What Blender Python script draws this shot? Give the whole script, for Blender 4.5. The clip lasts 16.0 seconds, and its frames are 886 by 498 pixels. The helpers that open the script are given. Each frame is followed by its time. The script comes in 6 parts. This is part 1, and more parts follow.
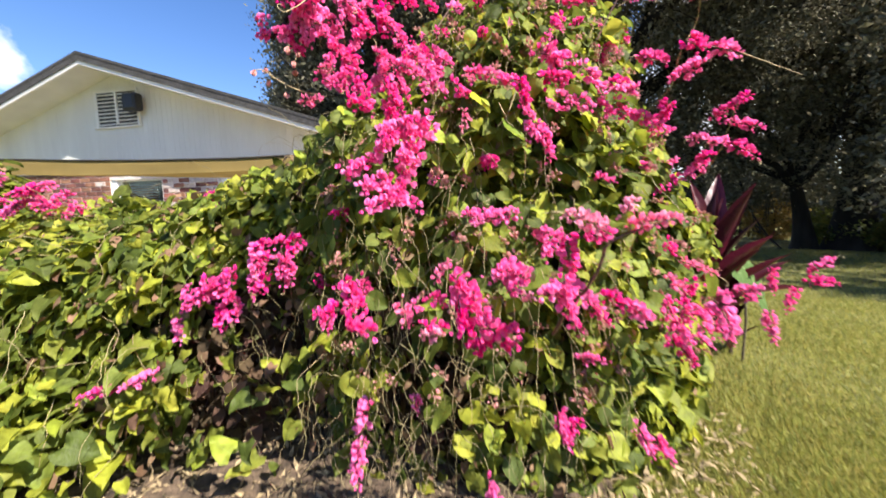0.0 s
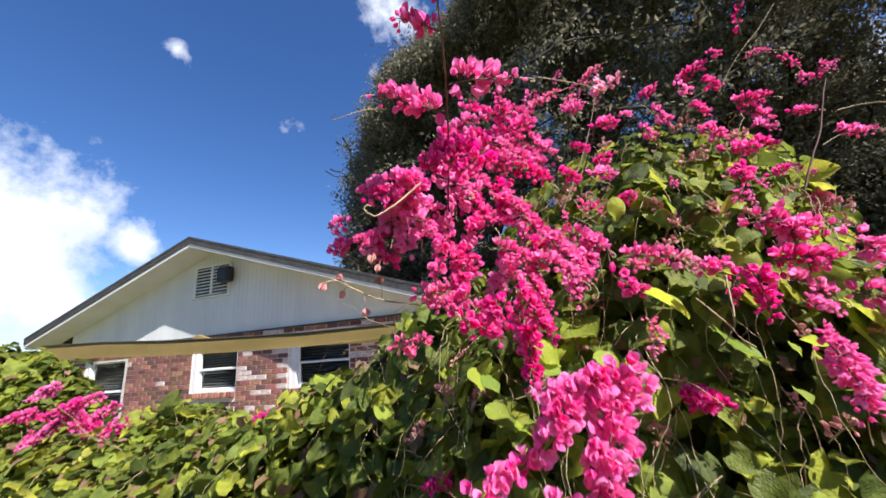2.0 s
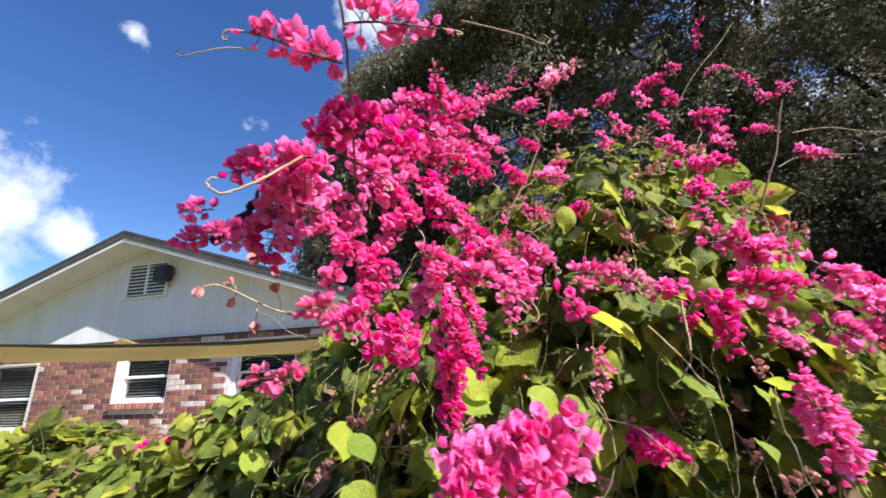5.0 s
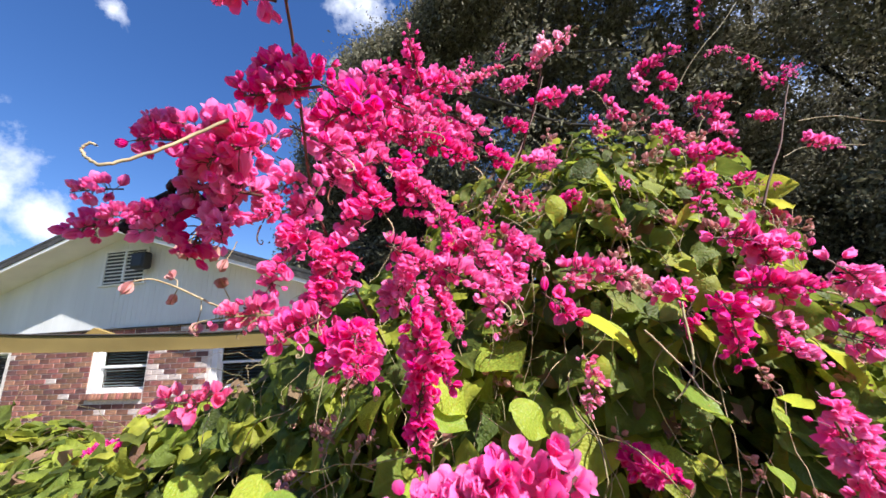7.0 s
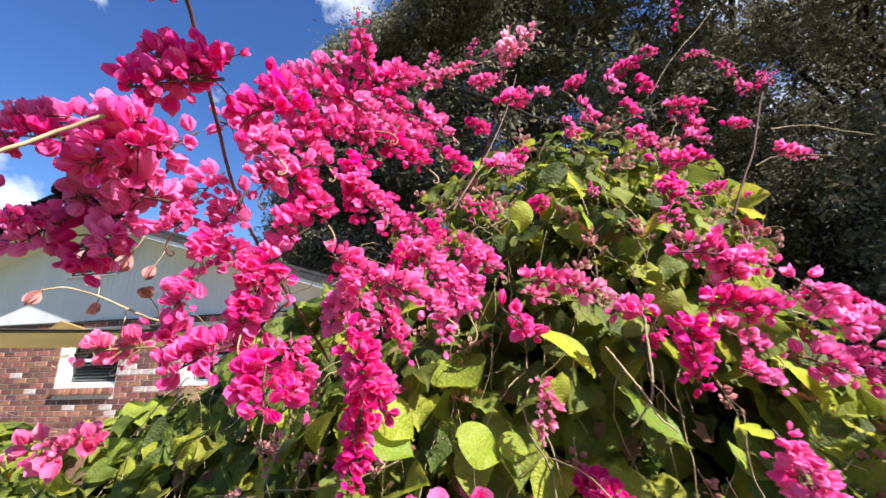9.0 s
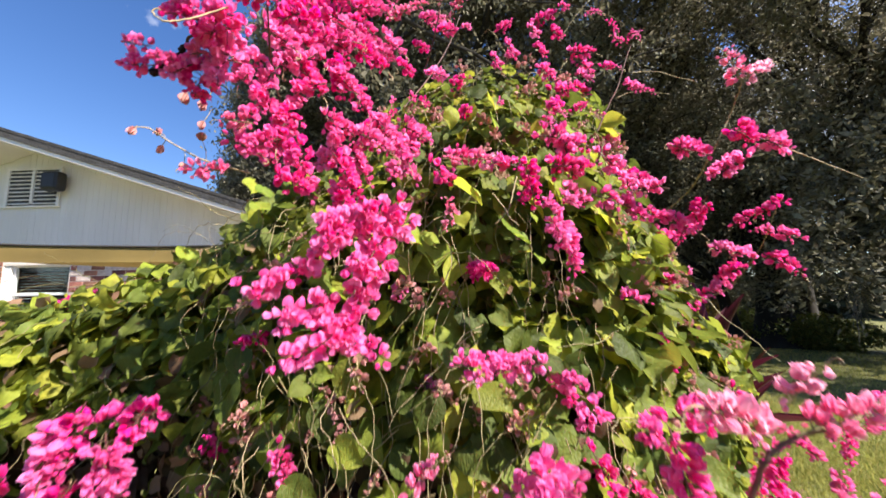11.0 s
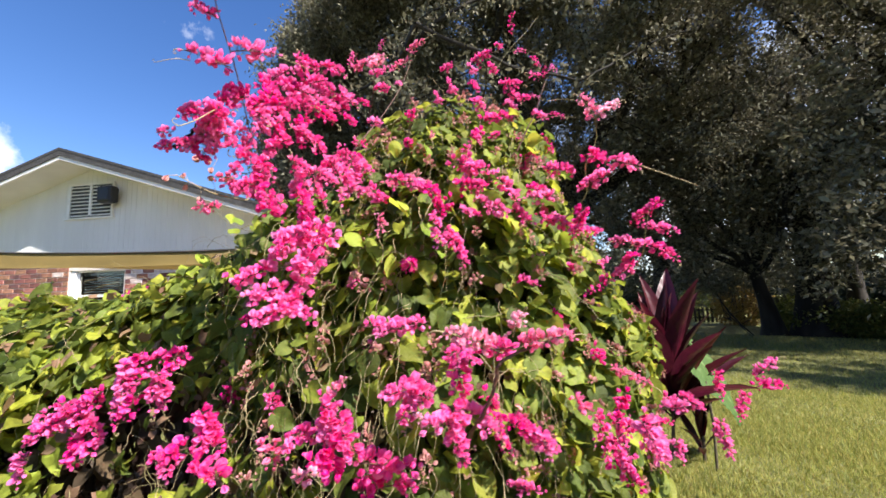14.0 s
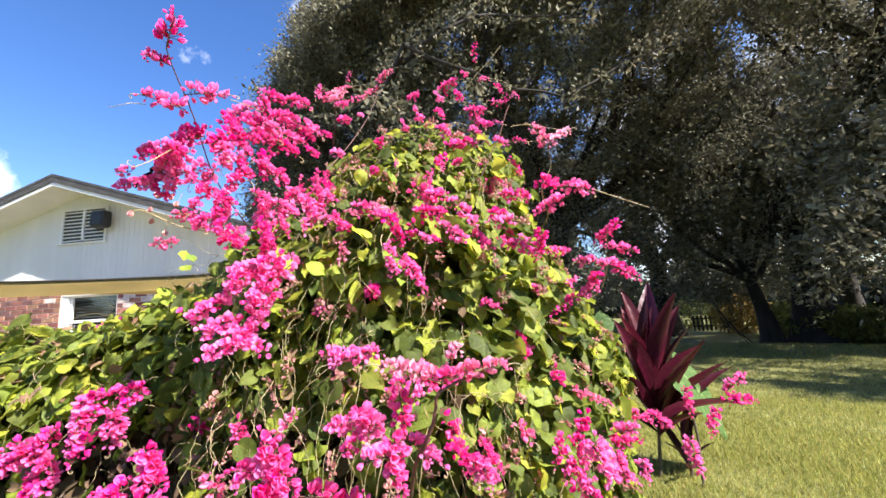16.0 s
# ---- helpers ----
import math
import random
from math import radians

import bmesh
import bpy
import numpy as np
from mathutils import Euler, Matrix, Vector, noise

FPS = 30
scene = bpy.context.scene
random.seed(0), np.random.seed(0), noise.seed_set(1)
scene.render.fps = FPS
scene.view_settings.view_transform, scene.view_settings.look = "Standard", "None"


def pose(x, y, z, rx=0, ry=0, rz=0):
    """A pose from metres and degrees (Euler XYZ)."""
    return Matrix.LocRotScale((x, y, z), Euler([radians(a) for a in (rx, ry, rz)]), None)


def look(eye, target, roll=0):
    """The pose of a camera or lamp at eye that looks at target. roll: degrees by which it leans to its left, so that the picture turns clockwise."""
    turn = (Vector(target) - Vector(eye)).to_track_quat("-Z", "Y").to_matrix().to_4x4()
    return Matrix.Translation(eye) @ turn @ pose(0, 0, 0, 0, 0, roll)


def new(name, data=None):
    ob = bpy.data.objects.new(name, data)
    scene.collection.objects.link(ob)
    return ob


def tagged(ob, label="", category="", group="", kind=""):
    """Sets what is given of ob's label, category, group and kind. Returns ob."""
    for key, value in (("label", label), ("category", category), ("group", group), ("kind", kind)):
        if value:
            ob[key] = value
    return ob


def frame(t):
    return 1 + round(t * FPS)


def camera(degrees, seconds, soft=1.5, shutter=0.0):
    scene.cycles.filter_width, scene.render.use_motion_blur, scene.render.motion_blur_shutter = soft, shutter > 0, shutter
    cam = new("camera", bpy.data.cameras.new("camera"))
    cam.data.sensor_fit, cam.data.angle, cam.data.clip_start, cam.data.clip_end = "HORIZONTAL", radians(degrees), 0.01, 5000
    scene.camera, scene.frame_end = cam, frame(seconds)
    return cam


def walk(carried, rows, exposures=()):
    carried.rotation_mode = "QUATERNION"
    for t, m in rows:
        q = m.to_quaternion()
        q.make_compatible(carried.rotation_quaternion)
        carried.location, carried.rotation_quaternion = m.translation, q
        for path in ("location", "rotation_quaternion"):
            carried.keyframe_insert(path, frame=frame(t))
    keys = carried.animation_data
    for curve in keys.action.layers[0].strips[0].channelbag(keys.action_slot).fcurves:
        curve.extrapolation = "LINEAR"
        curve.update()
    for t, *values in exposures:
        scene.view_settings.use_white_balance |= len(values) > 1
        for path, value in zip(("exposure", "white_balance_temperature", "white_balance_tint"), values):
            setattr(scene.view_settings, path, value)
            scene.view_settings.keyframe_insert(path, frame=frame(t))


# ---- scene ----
cam = camera(98.3, 16.0, soft=1.55, shutter=0.45)
PATH = [
    (0, (0.0004, 0.01, 0.7634), (-0.0058, 2.0444, 0.5497), -1.7),
    (0.5, (0.0083, 0.1296, 0.8145), (-0.1174, 2.1708, 0.7828), -2.1),
    (1, (-0.0169, 0.2251, 0.883), (-0.277, 2.2417, 1.107), -2.4),
    (1.5, (-0.0905, 0.2957, 0.9229), (-0.39, 2.2761, 1.3371), -3.3),
    (2, (-0.137, 0.3332, 0.9546), (-0.4093, 2.2866, 1.4946), -4.4),
    (2.5, (-0.1385, 0.371, 0.97), (-0.3875, 2.3067, 1.5836), -5),
    (3, (-0.1309, 0.4067, 0.9741), (-0.3646, 2.335, 1.6143), -4.9),
    (3.5, (-0.1338, 0.4129, 0.9822), (-0.3502, 2.342, 1.6265), -4.5),
    (4, (-0.1367, 0.4273, 0.9761), (-0.3171, 2.364, 1.6071), -3.8),
    (4.5, (-0.1141, 0.4351, 0.9761), (-0.2422, 2.3823, 1.5877), -3.2),
    (5, (-0.0936, 0.4379, 0.971), (-0.1612, 2.3955, 1.559), -2.8),
    (5.2, (-0.0823, 0.4398, 0.97), (-0.1243, 2.4021, 1.5447), -2.8),
    (7.3, (-0.0782, 0.5082, 1.0007), (-0.0781, 2.4822, 1.5355), -2.3),
    (7.5, (-0.073, 0.5184, 1.0099), (-0.0688, 2.4903, 1.5539), -2),
    (8, (-0.0655, 0.5377, 1.0201), (-0.047, 2.5104, 1.557), -1.8),
    (8.2, (-0.0645, 0.5377, 1.0201), (-0.0409, 2.5124, 1.5529), -1.8),
    (10.3, (-0.0072, 0.3978, 0.9209), (0.1804, 2.3966, 1.3115), -1.6),
    (10.5, (-0.0117, 0.3692, 0.8953), (0.1985, 2.3718, 1.2543), -1.3),
    (11, (-0.0321, 0.304, 0.8227), (0.2324, 2.3141, 1.0937), -0.8),
    (11.5, (-0.0461, 0.2582, 0.7828), (0.2308, 2.2762, 0.9649), -0.1),
    (12, (-0.0615, 0.2533, 0.746), (0.1849, 2.282, 0.8473), 0.3),
    (12.5, (-0.0545, 0.245, 0.7153), (0.1368, 2.2796, 0.8043), 0.2),
    (13, (-0.0457, 0.2173, 0.7286), (0.0975, 2.2536, 0.8513), -0.2),
    (13.5, (0.039, 0.1332, 0.7716), (0.1566, 2.1669, 0.9557), -1.1),
    (14, (0.1432, 0.0499, 0.7971), (0.2525, 2.0775, 1.0446), -2),
    (14.5, (0.1901, 0.042, 0.8063), (0.3034, 2.0624, 1.1029), -2.8),
    (15, (0.2198, 0.0437, 0.8227), (0.3351, 2.0599, 1.1469), -3.4),
    (15.5, (0.2216, 0.0314, 0.8309), (0.341, 2.0465, 1.1622), -3.5),
    (16, (0.2267, 0.0241, 0.8166), (0.3491, 2.0403, 1.1397), -3.5),
]
walk(cam, [(t, look(eye, target, roll)) for t, eye, target, roll in PATH],
     [(t, e, k, 13) for t, e, k in ((0.0, 1.50, 6600), (1.0, 1.15, 6350), (2.0, 1.02, 6150), (5.0, 1.13, 6150), (8.0, 1.20, 6080), (10.5, 1.34, 6500), (12.5, 1.40, 6620), (14.0, 1.42, 6400), (14.6, 1.62, 6350), (16.0, 1.75, 6350))])

# ---------------------------------------------------------------- light
SUN = Vector((0.98, -0.68, 1.23)).normalized()
world = bpy.data.worlds.new("sky")
scene.world = world
world.use_nodes = True
WT = world.node_tree
WT.nodes.clear()


def wn(kind, **inputs):
    n = WT.nodes.new(kind)
    for k, v in inputs.items():
        n.inputs[k].default_value = v
    return n


def wlink(a, b):
    WT.links.new(a, b)


sky = wn("ShaderNodeTexSky")
sky.sky_type, sky.sun_disc = "NISHITA", False
sky.sun_elevation = math.asin(SUN.z)
sky.sun_rotation = math.atan2(SUN.x, SUN.y)
sky.air_density, sky.dust_density, sky.ozone_density = 1.0, 0.4, 2.0
# fair-weather cumulus: soft lumps round a few directions of the sky, broken up by noise
coord = wn("ShaderNodeTexCoord")
puff = wn("ShaderNodeTexNoise", Scale=9.0, Detail=7.0, Roughness=0.62)
wlink(coord.outputs["Generated"], puff.inputs["Vector"])
CLOUDS = [(-0.80, 0.50, 0.28, 0.16, 1.0), (-0.80, 0.56, 0.17, 0.14, 1.0), (-0.72, 0.63, 0.26, 0.06, 0.9), (-0.88, 0.40, 0.36, 0.13, 0.9), (-0.45, 0.72, 0.53, 0.05, 0.52),
          (-0.57, 0.54, 0.62, 0.035, 0.5), (-0.41, 0.54, 0.74, 0.09, 0.45), (-0.16, 0.66, 0.73, 0.10, 0.6), (-0.34, 0.90, 0.25, 0.06, 0.8), (-0.28, 0.94, 0.20, 0.05, 0.8), (-0.24, 0.73, 0.65, 0.05, 0.5),
          (0.60, 0.78, 0.20, 0.36, 0.75), (0.80, 0.50, 0.35, 0.30, 0.7), (0.30, 0.90, 0.25, 0.22, 0.65), (0.60, 0.60, 0.60, 0.30, 0.5)]
total = None
for cx, cy, cz, size, thick in CLOUDS:
    way = Vector((cx, cy, cz)).normalized()
    far = wn("ShaderNodeVectorMath")
    far.operation = "DISTANCE"
    far.inputs[1].default_value = way
    wlink(coord.outputs["Generated"], far.inputs[0])
    lump = wn("ShaderNodeMapRange")
    lump.inputs["From Min"].default_value, lump.inputs["From Max"].default_value = 0.0, size * 1.5
    lump.inputs["To Min"].default_value, lump.inputs["To Max"].default_value = thick, 0.0
    wlink(far.outputs["Value"], lump.inputs["Value"])
    if total is None:
        total = lump.outputs[0]
    else:
        big = wn("ShaderNodeMath")
        big.operation = "MAXIMUM"
        wlink(total, big.inputs[0])
        wlink(lump.outputs[0], big.inputs[1])
        total = big.outputs[0]
mixed = wn("ShaderNodeMath")
mixed.operation = "MULTIPLY_ADD"
wlink(puff.outputs["Fac"], mixed.inputs[0])
mixed.inputs[1].default_value = 1.5
wlink(total, mixed.inputs[2])
edge = wn("ShaderNodeMapRange")
edge.inputs["From Min"].default_value, edge.inputs["From Max"].default_value = 1.12, 1.52
wlink(mixed.outputs[0], edge.inputs["Value"])
gate = wn("ShaderNodeMath")
gate.operation = "MULTIPLY"
near = wn("ShaderNodeMapRange")
near.inputs["From Min"].default_value, near.inputs["From Max"].default_value = 0.02, 0.3
wlink(total, near.inputs["Value"])
wlink(edge.outputs[0], gate.inputs[0])
wlink(near.outputs[0], gate.inputs[1])
shade = wn("ShaderNodeTexNoise", Scale=4.0, Detail=4.0)
wlink(coord.outputs["Generated"], shade.inputs["Vector"])
tone = wn("ShaderNodeValToRGB")
tone.color_ramp.elements[0].position, tone.color_ramp.elements[0].color = 0.35, (5.4, 5.9, 6.7, 1)
tone.color_ramp.elements[1].position, tone.color_ramp.elements[1].color = 0.62, (8.6, 8.7, 8.9, 1)
wlink(shade.outputs["Fac"], tone.inputs["Fac"])
blend = wn("ShaderNodeMixRGB")
wlink(gate.outputs[0], blend.inputs["Fac"])
deeper = wn("ShaderNodeHueSaturation", Saturation=1.26, Hue=0.51)
wlink(sky.outputs["Color"], deeper.inputs["Color"])
wlink(deeper.outputs["Color"], blend.inputs["Color1"])
wlink(tone.outputs["Color"], blend.inputs["Color2"])
back = wn("ShaderNodeBackground", Strength=0.08)
wlink(blend.outputs["Color"], back.inputs["Color"])
out = wn("ShaderNodeOutputWorld")
wlink(back.outputs[0], out.inputs["Surface"])

sun = new("sun", bpy.data.lights.new("sun", "SUN"))
sun.data.energy, sun.data.angle, sun.data.color = 5.0, radians(0.55), (1.0, 0.95, 0.86)
sun.matrix_world = look(SUN * 30, (0, 0, 0))


# ---------------------------------------------------------------- materials
def material(name, base, rough=0.6, spread=0.25, scale=8.0, bump=0.0, bump_scale=60.0, metal=0.0, second=None, stains=0.0, spec=0.5, random_hue=0.0,
             island=False, through_light=0.0, coords="Object", stretch=(1, 1, 1)):
    """Principled surface with two scales of variation, fine relief, and, for leaves and petals, light that comes through."""
    m = bpy.data.materials.new(name)
    m.use_nodes = True
    t = m.node_tree
    N, L = t.nodes, t.links
    b = N["Principled BSDF"]
    b.inputs["Roughness"].default_value, b.inputs["Metallic"].default_value = rough, metal
    b.inputs["Specular IOR Level"].default_value = spec
    tc = N.new("ShaderNodeTexCoord")
    mp = N.new("ShaderNodeMapping")
    mp.inputs["Scale"].default_value = stretch
    L.new(tc.outputs[coords], mp.inputs["Vector"])
    n1 = N.new("ShaderNodeTexNoise")
    n1.inputs["Scale"].default_value, n1.inputs["Detail"].default_value = scale, 4
    L.new(mp.outputs[0], n1.inputs["Vector"])
    ramp = N.new("ShaderNodeValToRGB")
    ramp.color_ramp.elements[0].position, ramp.color_ramp.elements[1].position = 0.3, 0.7
    dark = [c * (1 - spread) for c in base]
    light = second or [min(1, c * (1 + spread)) for c in base]
    ramp.color_ramp.elements[0].color, ramp.color_ramp.elements[1].color = (*dark, 1), (*light, 1)
    L.new(n1.outputs["Fac"], ramp.inputs["Fac"])
    colour = ramp.outputs["Color"]
    if stains:
        n2 = N.new("ShaderNodeTexNoise")
        n2.inputs["Scale"].default_value, n2.inputs["Detail"].default_value = scale * 0.17, 6
        L.new(mp.outputs[0], n2.inputs["Vector"])
        r2 = N.new("ShaderNodeValToRGB")
        r2.color_ramp.elements[0].position, r2.color_ramp.elements[1].position = 0.35, 0.65
        r2.color_ramp.elements[0].color = (1 - stains, 1 - stains, 1 - stains * 1.1, 1)
        r2.color_ramp.elements[1].color = (1, 1, 1, 1)
        L.new(n2.outputs["Fac"], r2.inputs["Fac"])
        mu = N.new("ShaderNodeMixRGB")
        mu.blend_type, mu.inputs["Fac"].default_value = "MULTIPLY", 1.0
        L.new(colour, mu.inputs["Color1"])
        L.new(r2.outputs["Color"], mu.inputs["Color2"])
        colour = mu.outputs["Color"]
    if random_hue:
        hs = N.new("ShaderNodeHueSaturation")
        if island:
            rnd = N.new("ShaderNodeNewGeometry").outputs["Random Per Island"]
        else:
            rnd = N.new("ShaderNodeObjectInfo").outputs["Random"]
        for key, lo, hi in (("Value", 1 - random_hue * 1.6, 1 + random_hue * 1.6), ("Hue", 0.5 - random_hue * 0.07, 0.5 + random_hue * 0.07)):
            r = N.new("ShaderNodeMapRange")
            r.inputs["To Min"].default_value, r.inputs["To Max"].default_value = lo, hi
            if key == "Hue":
                w = N.new("ShaderNodeMath")
                w.operation = "MULTIPLY"
                w.inputs[1].default_value = 7.13
                f = N.new("ShaderNodeMath")
                f.operation = "FRACT"
                L.new(rnd, w.inputs[0])
                L.new(w.outputs[0], f.inputs[0])
                L.new(f.outputs[0], r.inputs["Value"])
            else:
                L.new(rnd, r.inputs["Value"])
            L.new(r.outputs[0], hs.inputs[key])
        L.new(colour, hs.inputs["Color"])
        colour = hs.outputs["Color"]
    L.new(colour, b.inputs["Base Color"])
    if bump:
        nb = N.new("ShaderNodeTexNoise")
        nb.inputs["Scale"].default_value, nb.inputs["Detail"].default_value = bump_scale, 5
        L.new(mp.outputs[0], nb.inputs["Vector"])
        bp = N.new("ShaderNodeBump")
        bp.inputs["Strength"].default_value, bp.inputs["Distance"].default_value = bump, 0.01
        L.new(nb.outputs["Fac"], bp.inputs["Height"])
        L.new(bp.outputs[0], b.inputs["Normal"])
    if through_light:
        tr = N.new("ShaderNodeBsdfTranslucent")
        L.new(colour, tr.inputs["Color"])
        mx = N.new("ShaderNodeMixShader")
        mx.inputs["Fac"].default_value = through_light
        L.new(b.outputs[0], mx.inputs[1])
        L.new(tr.outputs[0], mx.inputs[2])
        L.new(mx.outputs[0], N["Material Output"].inputs["Surface"])
    return m


def leaf_material(name, base, second, rough=0.42, through_light=0.35, vein=(0.30, 0.42, 0.10), value=0.45, hue=0.05, veins=11.0, yellow=0.0, vein_mix=0.13, spec=0.35):
    """Leaf with a pale midrib, side veins that swell the blade between them, blotches, and a colour of its own for every leaf."""
    m = bpy.data.materials.new(name)
    m.use_nodes = True
    N, L = m.node_tree.nodes, m.node_tree.links
    b = N["Principled BSDF"]
    b.inputs["Roughness"].default_value = rough
    b.inputs["Specular IOR Level"].default_value = spec

    def math_node(op, a, c=None, d=None):
        n = N.new("ShaderNodeMath")
        n.operation = op
        for i, v in enumerate((a, c, d)):
            if v is None:
                continue
            if isinstance(v, (int, float)):
                n.inputs[i].default_value = v
            else:
                L.new(v, n.inputs[i])
        return n.outputs[0]

    uv = N.new("ShaderNodeUVMap")
    sep = N.new("ShaderNodeSeparateXYZ")
    L.new(uv.outputs[0], sep.inputs[0])
    ax = math_node("ABSOLUTE", sep.outputs["X"])
    rough_edge = N.new("ShaderNodeTexNoise")
    rough_edge.inputs["Scale"].default_value = 5.0
    L.new(uv.outputs[0], rough_edge.inputs["Vector"])
    slant = math_node("MULTIPLY_ADD", rough_edge.outputs["Fac"], 0.34, math_node("MULTIPLY_ADD", ax, -0.75, sep.outputs["Y"]))
    wave = math_node("SINE", math_node("MULTIPLY", slant, veins * 3.1416))
    ridge = math_node("ABSOLUTE", wave)
    side = math_node("SUBTRACT", 1.0, math_node("SMOOTH_MIN", math_node("MULTIPLY", ridge, 3.0), 1.0, 0.2))
    mid = math_node("SUBTRACT", 1.0, math_node("MINIMUM", math_node("MULTIPLY", ax, 26.0), 1.0))
    lines = math_node("MAXIMUM", math_node("MULTIPLY", side, 0.45), mid)
    geo = N.new("ShaderNodeNewGeometry")
    rnd = geo.outputs["Random Per Island"]
    oi = N.new("ShaderNodeObjectInfo")
    mixr = math_node("FRACT", math_node("ADD", rnd, oi.outputs["Random"]))
    ramp = N.new("ShaderNodeValToRGB")
    ramp.color_ramp.elements[0].color, ramp.color_ramp.elements[1].color = (*base, 1), (*second, 1)
    ramp.color_ramp.elements[1].position = 0.95
    if yellow:
        for place, tint in ((0.40, (0.120, 0.155, 0.026, 1)), (0.74, (0.230, 0.268, 0.036, 1)), (1.0, (0.37, 0.355, 0.045, 1))):
            ramp.color_ramp.elements.new(place).color = tint
    L.new(mixr, ramp.inputs["Fac"])
    tc = N.new("ShaderNodeTexCoord")
    no = N.new("ShaderNodeTexNoise")
    no.inputs["Scale"].default_value, no.inputs["Detail"].default_value = 35.0, 4
    L.new(tc.outputs["Object"], no.inputs["Vector"])
    hs = N.new("ShaderNodeHueSaturation")
    L.new(ramp.outputs["Color"], hs.inputs["Color"])
    val = N.new("ShaderNodeMapRange")
    val.inputs["From Min"].default_value, val.inputs["From Max"].default_value = 0.3, 0.7
    val.inputs["To Min"].default_value, val.inputs["To Max"].default_value = 1 - value * 0.5, 1 + value * 0.5
    L.new(no.outputs["Fac"], val.inputs["Value"])
    L.new(val.outputs[0], hs.inputs["Value"])
    hr = N.new("ShaderNodeMapRange")
    hr.inputs["To Min"].default_value, hr.inputs["To Max"].default_value = 0.5 - hue, 0.5 + hue * 0.4
    L.new(math_node("FRACT", math_node("MULTIPLY", mixr, 5.7)), hr.inputs["Value"])
    L.new(hr.outputs[0], hs.inputs["Hue"])
    mx = N.new("ShaderNodeMixRGB")
    L.new(math_node("MULTIPLY", lines, vein_mix), mx.inputs["Fac"])
    L.new(hs.outputs["Color"], mx.inputs["Color1"])
    mx.inputs["Color2"].default_value = (*vein, 1)
    L.new(mx.outputs["Color"], b.inputs["Base Color"])
    cell = N.new("ShaderNodeTexVoronoi")
    cell.inputs["Scale"].default_value = 13.0
    L.new(uv.outputs[0], cell.inputs["Vector"])
    hgt = math_node("SUBTRACT", math_node("MULTIPLY", ridge, 0.35), math_node("MULTIPLY", cell.outputs["Distance"], 0.9))
    bp = N.new("ShaderNodeBump")
    bp.inputs["Strength"].default_value, bp.inputs["Distance"].default_value = 0.45, 0.003
    L.new(hgt, bp.inputs["Height"])
    L.new(bp.outputs[0], b.inputs["Normal"])
    tr = N.new("ShaderNodeBsdfTranslucent")
    br = N.new("ShaderNodeHueSaturation")
    br.inputs["Value"].default_value, br.inputs["Hue"].default_value = 1.9, 0.488
    L.new(mx.outputs["Color"], br.inputs["Color"])
    L.new(br.outputs["Color"], tr.inputs["Color"])
    mix = N.new("ShaderNodeMixShader")
    mix.inputs["Fac"].default_value = through_light
    L.new(b.outputs[0], mix.inputs[1])
    L.new(tr.outputs[0], mix.inputs[2])
    L.new(mix.outputs[0], N["Material Output"].inputs["Surface"])
    return m


M_LEAF = leaf_material("vine_leaf", (0.052, 0.078, 0.012), (0.30, 0.345, 0.035), yellow=1.0, rough=0.55, spec=0.3, through_light=0.38, hue=0.022, value=0.7)
M_FRESH = leaf_material("fresh_vine_leaf", (0.17, 0.27, 0.035), (0.36, 0.43, 0.04), rough=0.45, through_light=0.42, hue=0.015)
M_BROWN = leaf_material("brown_leaf", (0.13, 0.073, 0.04), (0.28, 0.18, 0.10), rough=0.8, through_light=0.25, vein=(0.3, 0.2, 0.1), hue=0.02)
# near-black brown: the shade inside the vine, put into leaf colour
M_INNER_SHADE = leaf_material("inner_shade_leaf", (0.045, 0.03, 0.018), (0.13, 0.085, 0.045), rough=0.9, through_light=0.1, vein=(0.1, 0.07, 0.04))


